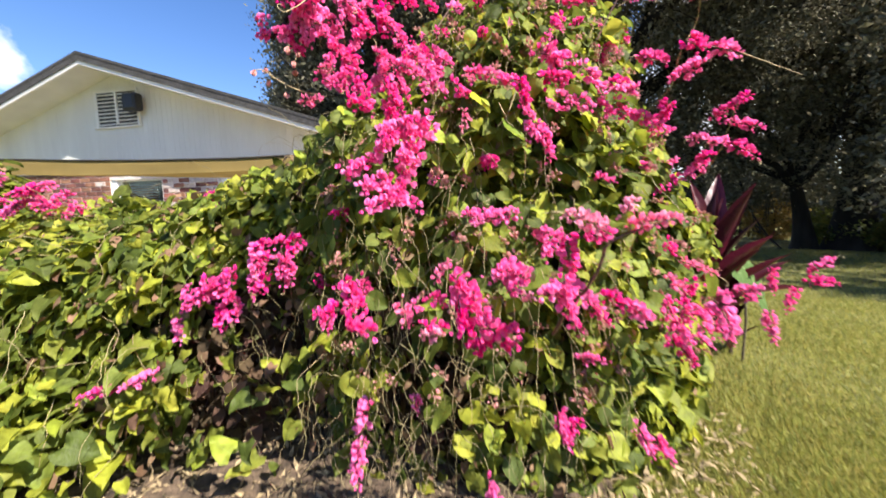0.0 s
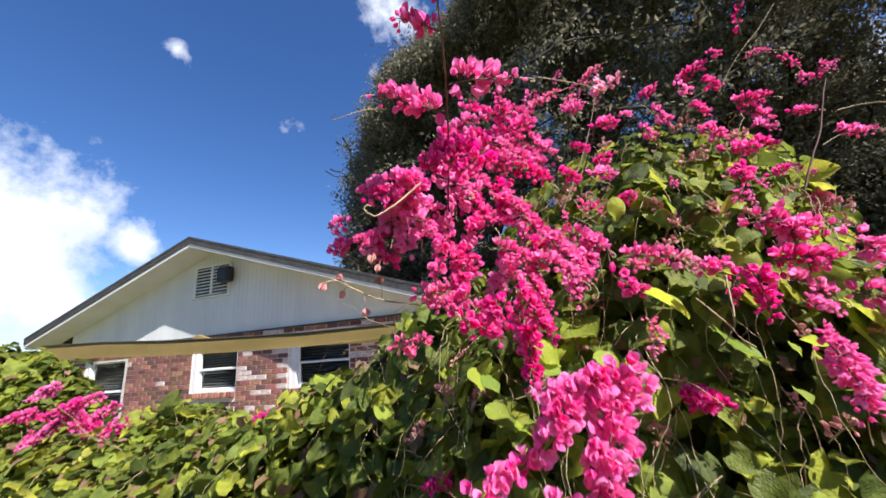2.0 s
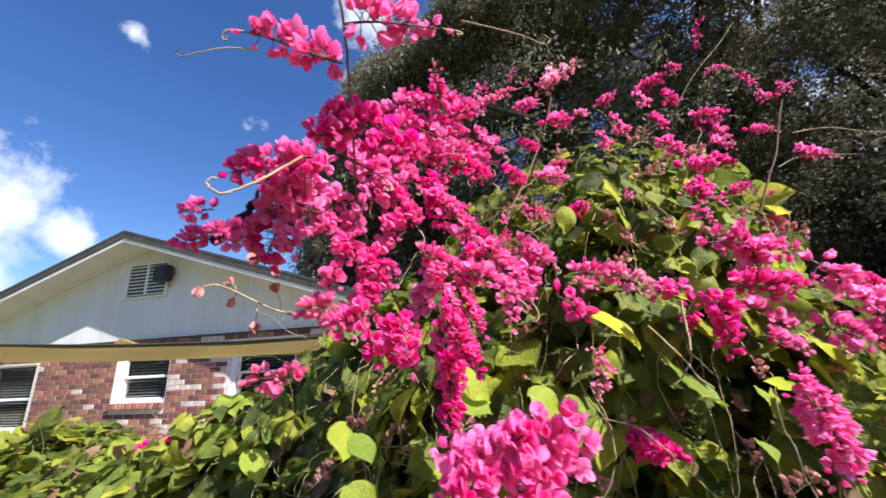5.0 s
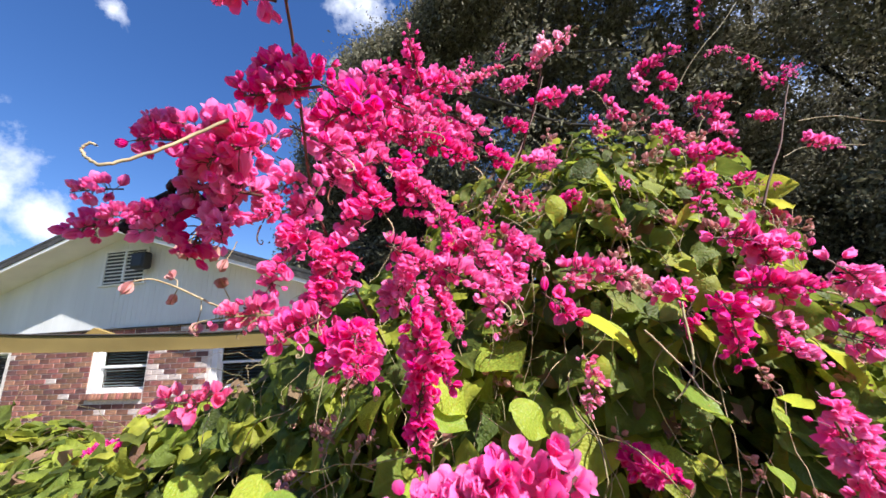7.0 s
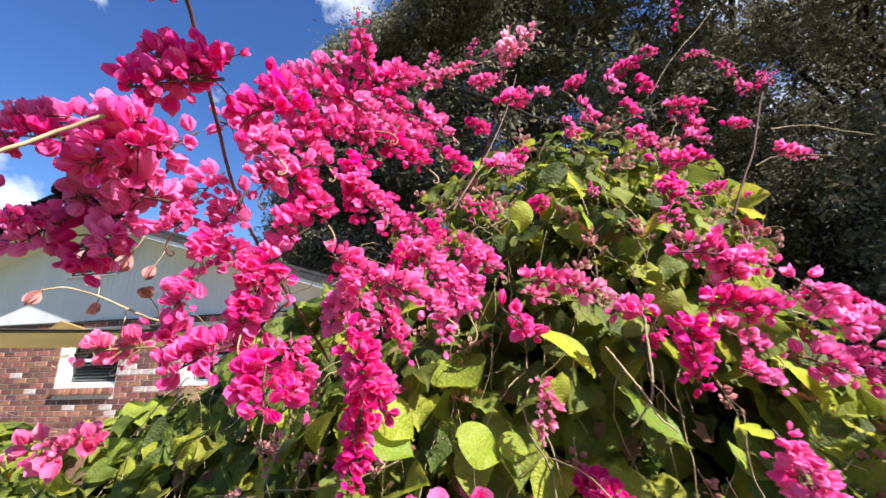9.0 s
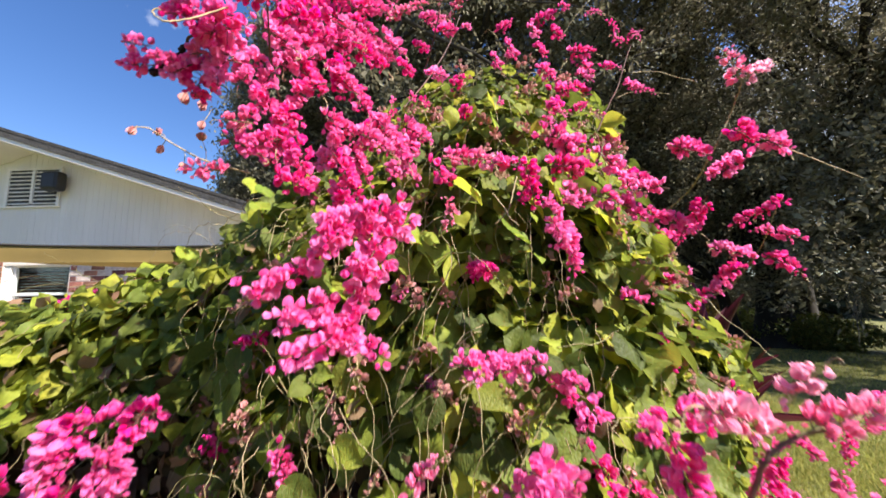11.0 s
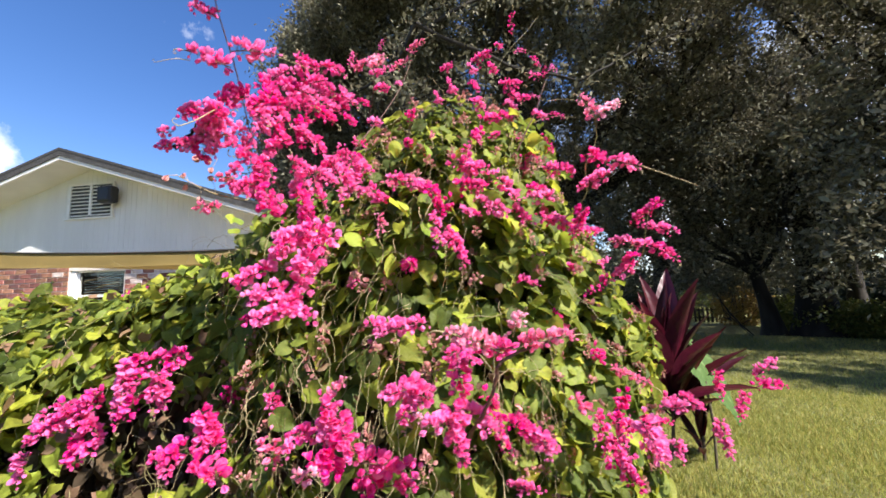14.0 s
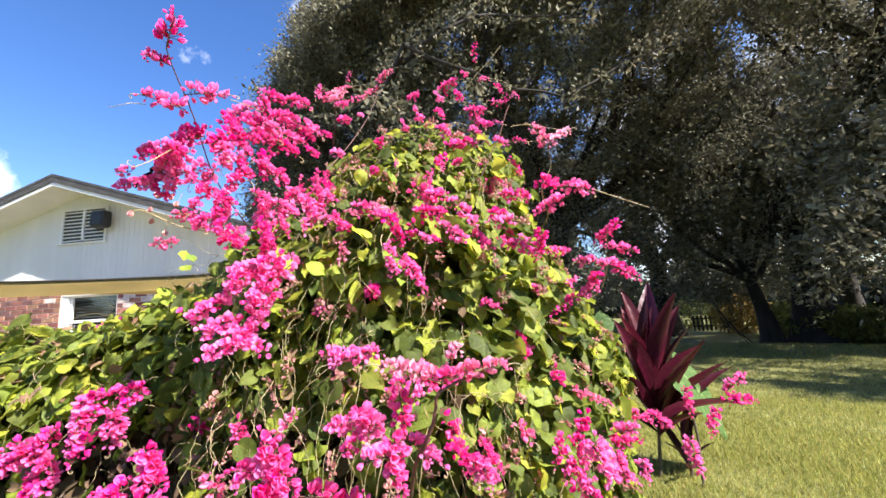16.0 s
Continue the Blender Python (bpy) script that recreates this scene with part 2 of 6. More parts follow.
def petal_material(name, deep, pale):
    m = material(name, deep, rough=0.55, spread=0.1, scale=90, through_light=0.0)
    N, L = m.node_tree.nodes, m.node_tree.links
    b = N["Principled BSDF"]
    geo, oi = N.new("ShaderNodeNewGeometry"), N.new("ShaderNodeObjectInfo")
    uv, sep = N.new("ShaderNodeUVMap"), N.new("ShaderNodeSeparateXYZ")
    L.new(uv.outputs[0], sep.inputs[0])
    add = N.new("ShaderNodeMath")
    add.operation = "MULTIPLY_ADD"
    L.new(oi.outputs["Random"], add.inputs[0])
    add.inputs[1].default_value = 0.62
    half = N.new("ShaderNodeMath")
    half.operation = "MULTIPLY"
    half.inputs[1].default_value = 0.42
    L.new(geo.outputs["Random Per Island"], half.inputs[0])
    L.new(half.outputs[0], add.inputs[2])
    tip = N.new("ShaderNodeMath")
    tip.operation = "MULTIPLY_ADD"
    L.new(sep.outputs["Y"], tip.inputs[0])
    tip.inputs[1].default_value = 0.22
    L.new(add.outputs[0], tip.inputs[2])
    ramp = N.new("ShaderNodeValToRGB")
    ramp.color_ramp.elements[0].position, ramp.color_ramp.elements[1].position = 0.28, 1.12
    ramp.color_ramp.elements[0].color, ramp.color_ramp.elements[1].color = (*deep, 1), (*pale, 1)
    L.new(tip.outputs[0], ramp.inputs["Fac"])
    L.new(ramp.outputs["Color"], b.inputs["Base Color"])
    b.inputs["Specular IOR Level"].default_value = 0.2
    tr = N.new("ShaderNodeBsdfTranslucent")
    L.new(ramp.outputs["Color"], tr.inputs["Color"])
    mix = N.new("ShaderNodeMixShader")
    mix.inputs["Fac"].default_value = 0.57
    L.new(b.outputs[0], mix.inputs[1])
    L.new(tr.outputs[0], mix.inputs[2])
    L.new(mix.outputs[0], N["Material Output"].inputs["Surface"])
    return m


M_PETAL = petal_material("pink_sepal", (0.90, 0.011, 0.350), (0.98, 0.35, 0.67))
M_PALE = petal_material("faded_pink_sepal", (0.92, 0.16, 0.40), (0.97, 0.58, 0.72))
M_HUSK = material("dry_sepal", (0.62, 0.34, 0.24), rough=0.8, spread=0.3, scale=120, second=(0.80, 0.36, 0.38), through_light=0.3)
M_STEM = material("vine_stem", (0.28, 0.21, 0.095), rough=0.6, spread=0.4, scale=40, second=(0.34, 0.29, 0.13), bump=0.3, bump_scale=200)
M_REDSTEM = material("flower_stalk", (0.12, 0.04, 0.03), rough=0.6, spread=0.35, scale=60, second=(0.16, 0.075, 0.05))
M_WITHERED = material("withered_stem", (0.035, 0.014, 0.014), rough=0.9, spread=0.5, scale=150, bump=1.0, bump_scale=400)
M_DRY = material("dry_tendril", (0.40, 0.30, 0.165), rough=0.7, spread=0.4, scale=50)
M_BARK = material("oak_bark", (0.032, 0.026, 0.021), rough=0.9, spread=0.5, scale=5, bump=0.9, bump_scale=18, stains=0.4, stretch=(1, 1, 0.25))
M_OAK = leaf_material("oak_leaf", (0.070, 0.069, 0.041), (0.225, 0.214, 0.136), rough=0.62, spec=0.2, through_light=0.2, vein=(0.08, 0.09, 0.04), hue=0.03)
M_WOODS = leaf_material("far_leaf", (0.022, 0.027, 0.016), (0.06, 0.065, 0.04), rough=0.7, through_light=0.1)
M_MOSS = material("hanging_moss", (0.10, 0.098, 0.075), rough=0.95, spread=0.4, scale=6)
M_BUSH = leaf_material("bush_leaf", (0.05, 0.08, 0.02), (0.16, 0.17, 0.04), rough=0.6, hue=0.04)
M_YELLOW = leaf_material("dry_bush_leaf", (0.20, 0.15, 0.05), (0.34, 0.26, 0.07), rough=0.7, hue=0.03)
M_TI = leaf_material("ti_leaf", (0.020, 0.004, 0.006), (0.085, 0.009, 0.014), rough=0.36, through_light=0.2, vein=(0.15, 0.03, 0.03), veins=3.0, hue=0.02)
M_CREAM = leaf_material("cream_leaf", (0.42, 0.40, 0.20), (0.55, 0.50, 0.28), rough=0.45, through_light=0.3, vein=(0.5, 0.5, 0.3), veins=4.0)
M_EAR = leaf_material("broad_leaf", (0.045, 0.09, 0.022), (0.06, 0.11, 0.028), rough=0.6, through_light=0.1, vein=(0.25, 0.33, 0.13), veins=7.0, vein_mix=0.5, spec=0.2, hue=0.01)
M_TAN = material("ti_cane", (0.10, 0.075, 0.045), rough=0.8, spread=0.35, scale=30, bump=0.5, bump_scale=90)
M_BLADE = leaf_material("grass_blade", (0.11, 0.15, 0.025), (0.39, 0.38, 0.10), rough=0.5, through_light=0.3, vein=(0.2, 0.25, 0.08), veins=0.0, hue=0.04)
M_LAWN = material("lawn", (0.125, 0.135, 0.032), rough=0.9, spread=0.45, scale=14, bump=1.0, bump_scale=90, stains=0.35, second=(0.24, 0.235, 0.065))
M_STRAW = material("dry_straw", (0.20, 0.145, 0.075), rough=0.9, spread=0.5, scale=60, second=(0.42, 0.32, 0.18))
M_SOIL = material("leaf_litter", (0.055, 0.036, 0.022), rough=0.95, spread=0.5, scale=30, bump=1.0, bump_scale=120, second=(0.16, 0.11, 0.07))
M_BRICK = material("red_brick", (0.235, 0.088, 0.060), rough=0.9, spread=0.35, scale=14, bump=0.5, bump_scale=70, random_hue=0.30, second=(0.35, 0.155, 0.105))
M_PALEBRICK = material("limewashed_brick", (0.60, 0.45, 0.39), rough=0.92, spread=0.3, scale=16, bump=0.5, bump_scale=70, second=(0.72, 0.62, 0.56))
M_DARKBRICK = material("burnt_brick", (0.14, 0.062, 0.055), rough=0.85, spread=0.4, scale=14, bump=0.5, bump_scale=70)
M_MORTAR = material("mortar", (0.70, 0.63, 0.56), rough=0.95, spread=0.2, scale=20, bump=0.6, bump_scale=120)
M_SIDING = material("white_siding", (0.76, 0.76, 0.74), rough=0.65, spread=0.06, scale=3, bump=0.12, bump_scale=40, stains=0.12, stretch=(1, 1, 0.3))
M_TRIM = material("white_trim", (0.80, 0.79, 0.77), rough=0.5, spread=0.06, scale=5, stains=0.1)
M_SHINGLE = material("grey_shingle", (0.062, 0.060, 0.060), rough=0.95, spread=0.4, scale=40, bump=0.8, bump_scale=160, stains=0.3)
M_BLACK = material("black_plastic", (0.018, 0.018, 0.02), rough=0.45, spread=0.2, scale=20)
M_VENT_SHADE = material("vent_shade", (0.06, 0.065, 0.07), rough=0.9, spread=0.2, scale=4)
# light blue-grey imitates the sky's reflection in the window panes
M_SKY_ROOM = material("sky_reflection_room", (0.20, 0.21, 0.23), rough=0.9, spread=0.3, scale=3)
M_BLIND = material("blind_slat", (0.20, 0.20, 0.21), rough=0.5, spread=0.08, scale=10)
M_CANVAS = material("tan_canvas", (0.36, 0.25, 0.075), rough=0.85, spread=0.08, scale=6, bump=0.25, bump_scale=300, stains=0.12, through_light=0.15)
M_CORD = material("dark_cord", (0.05, 0.04, 0.03), rough=0.7, spread=0.2, scale=40)
M_METAL = material("painted_pole", (0.30, 0.27, 0.22), rough=0.5, spread=0.15, scale=12, metal=0.2)
M_PAVER = material("patio_paver", (0.46, 0.30, 0.25), rough=0.9, spread=0.3, scale=6, bump=0.4, bump_scale=60, second=(0.60, 0.47, 0.41))
M_GLASS = bpy.data.materials.new("window_glass")
M_GLASS.use_nodes = True
gb = M_GLASS.node_tree.nodes["Principled BSDF"]
gb.inputs["Base Color"].default_value = (0.75, 0.8, 0.8, 1)
gb.inputs["Roughness"].default_value, gb.inputs["Transmission Weight"].default_value, gb.inputs["IOR"].default_value = 0.02, 1.0, 1.45


# ---------------------------------------------------------------- mesh helpers
def np_mesh(name, V, F, mats, idx=None, UV=None, smooth=False):
    """A mesh from arrays of points and triangles (or quads), with a coordinate pair at every point."""
    V, F = np.asarray(V, dtype=np.float32), np.asarray(F, dtype=np.int32)
    k = F.shape[1]
    me = bpy.data.meshes.new(name)
    me.vertices.add(len(V))
    me.vertices.foreach_set("co", V.ravel())
    me.loops.add(F.size)
    me.loops.foreach_set("vertex_index", F.ravel())
    me.polygons.add(len(F))
    me.polygons.foreach_set("loop_start", np.arange(0, F.size, k, dtype=np.int32))
    me.polygons.foreach_set("use_smooth", np.full(len(F), smooth))
    for m in mats:
        me.materials.append(m)
    if idx is not None:
        me.polygons.foreach_set("material_index", np.asarray(idx, dtype=np.int32))
    if UV is not None:
        layer = me.uv_layers.new(name="UVMap")
        layer.data.foreach_set("uv", np.asarray(UV, dtype=np.float32)[F.ravel()].ravel())
    me.update()
    me.validate()
    return me


def under(ob, parent):
    ob.parent = parent
    ob.matrix_parent_inverse = Matrix.Identity(4)
    return ob


def part(name, data, mat, parent, label="", at=None):
    """One mesh object under a thing or a part; data is a bmesh or a mesh."""
    if isinstance(data, bmesh.types.BMesh):
        me = bpy.data.meshes.new(name)
        data.to_mesh(me)
        data.free()
        me.materials.append(mat)
    else:
        me = data
        if mat is not None and not me.materials:
            me.materials.append(mat)
    ob = new(name, me)
    if parent is not None:
        under(ob, parent)
    if at is not None:
        ob.matrix_basis = at
    if label:
        ob["label"] = label
    return ob


def box(x0, x1, y0, y1, z0, z1, bevel=0.0, bm=None):
    bm = bm or bmesh.new()
    made = bmesh.ops.create_cube(bm, size=1.0)["verts"]
    for v in made:
        v.co = ((x0 + x1) / 2 + v.co.x * (x1 - x0), (y0 + y1) / 2 + v.co.y * (y1 - y0), (z0 + z1) / 2 + v.co.z * (z1 - z0))
    if bevel:
        edges = list({e for v in made for e in v.link_edges})
        bmesh.ops.bevel(bm, geom=edges, offset=bevel, segments=2, affect="EDGES", profile=0.5)
    return bm


def prism(outline, y0, y1, bm=None):
    """A solid from an outline in x and z, from y0 to y1."""
    bm = bm or bmesh.new()
    a = [bm.verts.new((x, y0, z)) for x, z in outline]
    b = [bm.verts.new((x, y1, z)) for x, z in outline]
    bm.faces.new(a)
    bm.faces.new(b[::-1])
    n = len(a)
    for i in range(n):
        bm.faces.new((a[i], b[i], b[(i + 1) % n], a[(i + 1) % n]))
    bmesh.ops.recalc_face_normals(bm, faces=bm.faces)
    return bm


class Soup:
    """Collects points, triangles, material numbers and coordinates of many pieces for one mesh."""

    def __init__(self):
        self.V, self.F, self.I, self.U, self.n = [], [], [], [], 0

    def add(self, V, F, mat=0, UV=None):
        V, F = np.asarray(V, dtype=np.float32), np.asarray(F, dtype=np.int32)
        self.V.append(V)
        self.F.append(F + self.n)
        self.I.append(np.full(len(F), mat))
        self.U.append(np.zeros((len(V), 2)) if UV is None else np.asarray(UV))
        self.n += len(V)

    def tube(self, path, radii, mat=0, sides=6):
        P = np.asarray(path, dtype=float)
        R = np.broadcast_to(np.asarray(radii, dtype=float), (len(P),))
        T = np.gradient(P, axis=0)
        T /= np.linalg.norm(T, axis=1, keepdims=True) + 1e-9
        ref = np.array((0.31, 0.17, 0.93))
        A = np.cross(T, ref)
        A /= np.linalg.norm(A, axis=1, keepdims=True) + 1e-9
        B = np.cross(T, A)
        ang = np.linspace(0, 2 * np.pi, sides, endpoint=False)
        V = (P[:, None] + R[:, None, None] * (np.cos(ang)[None, :, None] * A[:, None] + np.sin(ang)[None, :, None] * B[:, None])).reshape(-1, 3)
        F = []
        for i in range(len(P) - 1):
            for j in range(sides):
                a, b = i * sides + j, i * sides + (j + 1) % sides
                F += [(a, b, b + sides), (a, b + sides, a + sides)]
        self.add(V, F, mat)

    def mesh(self, name, mats, smooth=True):
        return np_mesh(name, np.concatenate(self.V), np.concatenate(self.F), mats, np.concatenate(self.I), np.concatenate(self.U), smooth)


def unit(a):
    return a / (np.linalg.norm(a, axis=-1, keepdims=True) + 1e-9)


def scatter(template, tris, UV, P, N, T, S):
    """Copies of a flat piece (x across, y to its tip, z its face) at P, facing N, tip towards T, of size S."""
    N = unit(N)
    T = unit(T - N * np.sum(T * N, axis=1, keepdims=True))
    R = np.cross(T, N)
    t = np.asarray(template)
    if t.ndim == 2:
        t = np.broadcast_to(t, (len(P), *t.shape))
    V = P[:, None] + S[:, None, None] * (t[..., 0:1] * R[:, None] + t[..., 1:2] * T[:, None] + t[..., 2:3] * N[:, None])
    k = t.shape[1]
    F = (np.asarray(tris)[None] + (np.arange(len(P)) * k)[:, None, None]).reshape(-1, 3)
    return V.reshape(-1, 3), F, np.tile(np.asarray(UV), (len(P), 1))


def blade(outline, rows, fold, droop, wavy=0.0):
    """Leaf from half-widths along its length: points, triangles, coordinates. Folded at the midrib and drooping to its tip."""
    V, U = [], []
    for i, (y, w, back) in enumerate(outline):
        for x in (-1.0, -0.5, 0.0, 0.5, 1.0):
            yy = y - back * abs(x)
            V.append((x * w, yy, fold * abs(x * w) - droop * max(0, yy) ** 2 + wavy * math.sin(6.0 * y + 2.5 * x) * abs(x)))
            U.append((x * w, yy))
    F = []
    for i in range(len(outline) - 1):
        for j in range(4):
            a = i * 5 + j
            F += [(a, a + 1, a + 6), (a, a + 6, a + 5)]
    return np.array(V), np.array(F), np.array(U)


HEART = [(0.0, 0.10, -0.0), (0.03, 0.34, 0.20), (0.20, 0.495, 0.13), (0.46, 0.45, 0.04), (0.76, 0.245, 0.0), (1.0, 0.01, 0.0)]


FINE_HEART = [(y, max(0.012, 0.5 * math.sin(math.pi * min(y, 0.9995) ** 0.55) ** 0.75), 0.20 * math.exp(-y / 0.12)) for y in (0.0, 0.02, 0.06, 0.12, 0.2, 0.3, 0.42, 0.54, 0.66, 0.77, 0.87, 0.94, 1.0)]


# ---------------------------------------------------------------- the lie of the land
def land(x, y):
    """Height of the lawn: level round the vine, then falling gently away to the house and the trees."""
    d = np.maximum(0.0, np.hypot(x, y) - 2.2)
    d = np.where(d < 15, d - d * d / 60.0 * 0.6, 15 - 2.25 + (1 - np.exp(-(d - 15) / 10)) * 4)
    return -0.068 * d


def build_ground():
    rad = np.concatenate([np.linspace(0.0, 8, 60), np.geomspace(8.3, 600, 50)])
    ang = np.linspace(0, 2 * np.pi, 140, endpoint=False)
    r, a = np.meshgrid(rad, ang, indexing="ij")
    x, y = r * np.sin(a), r * np.cos(a)
    z = land(x, y) + 0.012 * np.sin(3.1 * x + 1.7 * y) * np.exp(-r / 30) * (r > 0.5)
    V = np.stack([x, y, z], -1).reshape(-1, 3)
    n = len(ang)
    i, j = np.meshgrid(np.arange(len(rad) - 1), np.arange(n), indexing="ij")
    a0, b0 = (i * n + j).ravel(), (i * n + (j + 1) % n).ravel()
    F = np.stack([a0, b0, b0 + n, a0 + n], -1)
    ob = part("ground", np_mesh("ground", V, F, [M_LAWN], smooth=True), None, None)
    tagged(ob, "mown green lawn with dry patches, falling gently away", "lawn", kind="structure")


build_ground()


# ---------------------------------------------------------------- house: gable end, about 7 m off
HOUSE = pose(-4.858, 6.735, -0.128, 0, 0, -10.6) @ Matrix.Scale(1.022, 4)
RIDGE_U, RIDGE_Z, SLOPE, EAVE_L, EAVE_R, OVER = -0.78, 3.46, 0.325, -5.25, 4.60, 0.50
PLATE, FOOT, DEEP = 1.70, -0.75, 8.0
WINDOWS = [(-4.02, -2.85, 0.30, 1.40), (-1.05, 0.0, 0.71, 1.53), (1.14, 2.25, 0.71, 1.53)]


def slope_at(u, low=0.0):
    return RIDGE_Z - low - SLOPE * abs(u - RIDGE_U)


def wall_with_holes(x0, x1, z0, z1, y0, y1, holes):
    """One solid wall with thickness; its openings go right through."""
    xs = sorted({x0, x1, *[v for h in holes for v in h[:2]]})
    zs = sorted({z0, z1, *[v for h in holes for v in h[2:]]})

    def solid(i, k):
        if not (0 <= i < len(xs) - 1 and 0 <= k < len(zs) - 1):
            return False
        cx, cz = (xs[i] + xs[i + 1]) / 2, (zs[k] + zs[k + 1]) / 2
        return not any(h[0] < cx < h[1] and h[2] < cz < h[3] for h in holes)

    bm = bmesh.new()
    at = {(i, k, y): bm.verts.new((x, y, z)) for i, x in enumerate(xs) for k, z in enumerate(zs) for y in (y0, y1)}
    for i in range(len(xs) - 1):
        for k in range(len(zs) - 1):
            if not solid(i, k):
                continue
            for y in (y0, y1):
                bm.faces.new([at[i, k, y], at[i + 1, k, y], at[i + 1, k + 1, y], at[i, k + 1, y]])
            for ni, nk, p, q in ((i - 1, k, (i, k), (i, k + 1)), (i + 1, k, (i + 1, k), (i + 1, k + 1)), (i, k - 1, (i, k), (i + 1, k)), (i, k + 1, (i, k + 1), (i + 1, k + 1))):
                if not solid(ni, nk):
                    bm.faces.new([at[p[0], p[1], y0], at[q[0], q[1], y0], at[q[0], q[1], y1], at[p[0], p[1], y1]])
    bmesh.ops.recalc_face_normals(bm, faces=bm.faces)
    bmesh.ops.delete(bm, geom=[v for v in bm.verts if not v.link_faces], context="VERTS")
    return bm


def window(house, u0, u1, z0, z1, blinds):
    w = new("window")
    under(w, house)
    w.matrix_basis = pose(u0, 0, z0)
    W, H = u1 - u0, z1 - z0
    j = 0.10
    part("jamb", box(0.0, j, 0.015, 0.13, 0, H, 0.004), M_TRIM, w, "white painted jamb")
    part("jamb", box(W - 0.022, W, 0.04, 0.13, 0, H, 0.004), M_TRIM, w)
    part("window_sill", box(j, W - 0.022, 0.01, 0.14, 0.0, 0.045, 0.006), M_TRIM, w, "white painted sill")
    part("head", box(j, W - 0.022, 0.02, 0.13, H - 0.015, H, 0.004), M_TRIM, w)
    mid = H * 0.48
    for name, za, zb, y in (("lower_sash", 0.045, mid + 0.02, 0.085), ("upper_sash", mid - 0.02, H - 0.015, 0.06)):
        s = part(name, box(j, j + 0.035, y, y + 0.03, za, zb, 0.003), M_TRIM, w)
        part("rail", box(j + 0.035, W - 0.046, y, y + 0.03, za, za + 0.03, 0.003), M_TRIM, s)
        part("rail", box(j + 0.035, W - 0.046, y, y + 0.03, zb - 0.013, zb, 0.003), M_TRIM, s)
        part("stile", box(W - 0.046, W - 0.022, y, y + 0.03, za, zb, 0.003), M_TRIM, s)
        g = part("pane", box(j + 0.035, W - 0.046, y + 0.012, y + 0.016, za + 0.03, zb - 0.013), M_GLASS, s)
        g.visible_shadow = False
    if blinds:
        n = int((H - 0.1) / 0.045)
        me = bpy.data.meshes.new("slat")
        bm = box(j + 0.01, W - 0.03, -0.018, 0.018, -0.001, 0.001)
        bm.to_mesh(me)
        bm.free()
        me.materials.append(M_BLIND)
        bl = part("blind", box(j, W - 0.022, 0.14, 0.17, H - 0.07, H - 0.015), M_BLIND, w, "half-open slatted blind")
        for i in range(n):
            part("slat", me, None, bl, at=pose(0, 0.16, 0.06 + i * 0.045, 35))
    # wall behind the glass, coloured like sky reflected in the panes
    part("room_wall", wall_with_holes(0, W, -0.05, H + 0.05, 0.9, 0.92, []), M_SKY_ROOM, w)
    return w


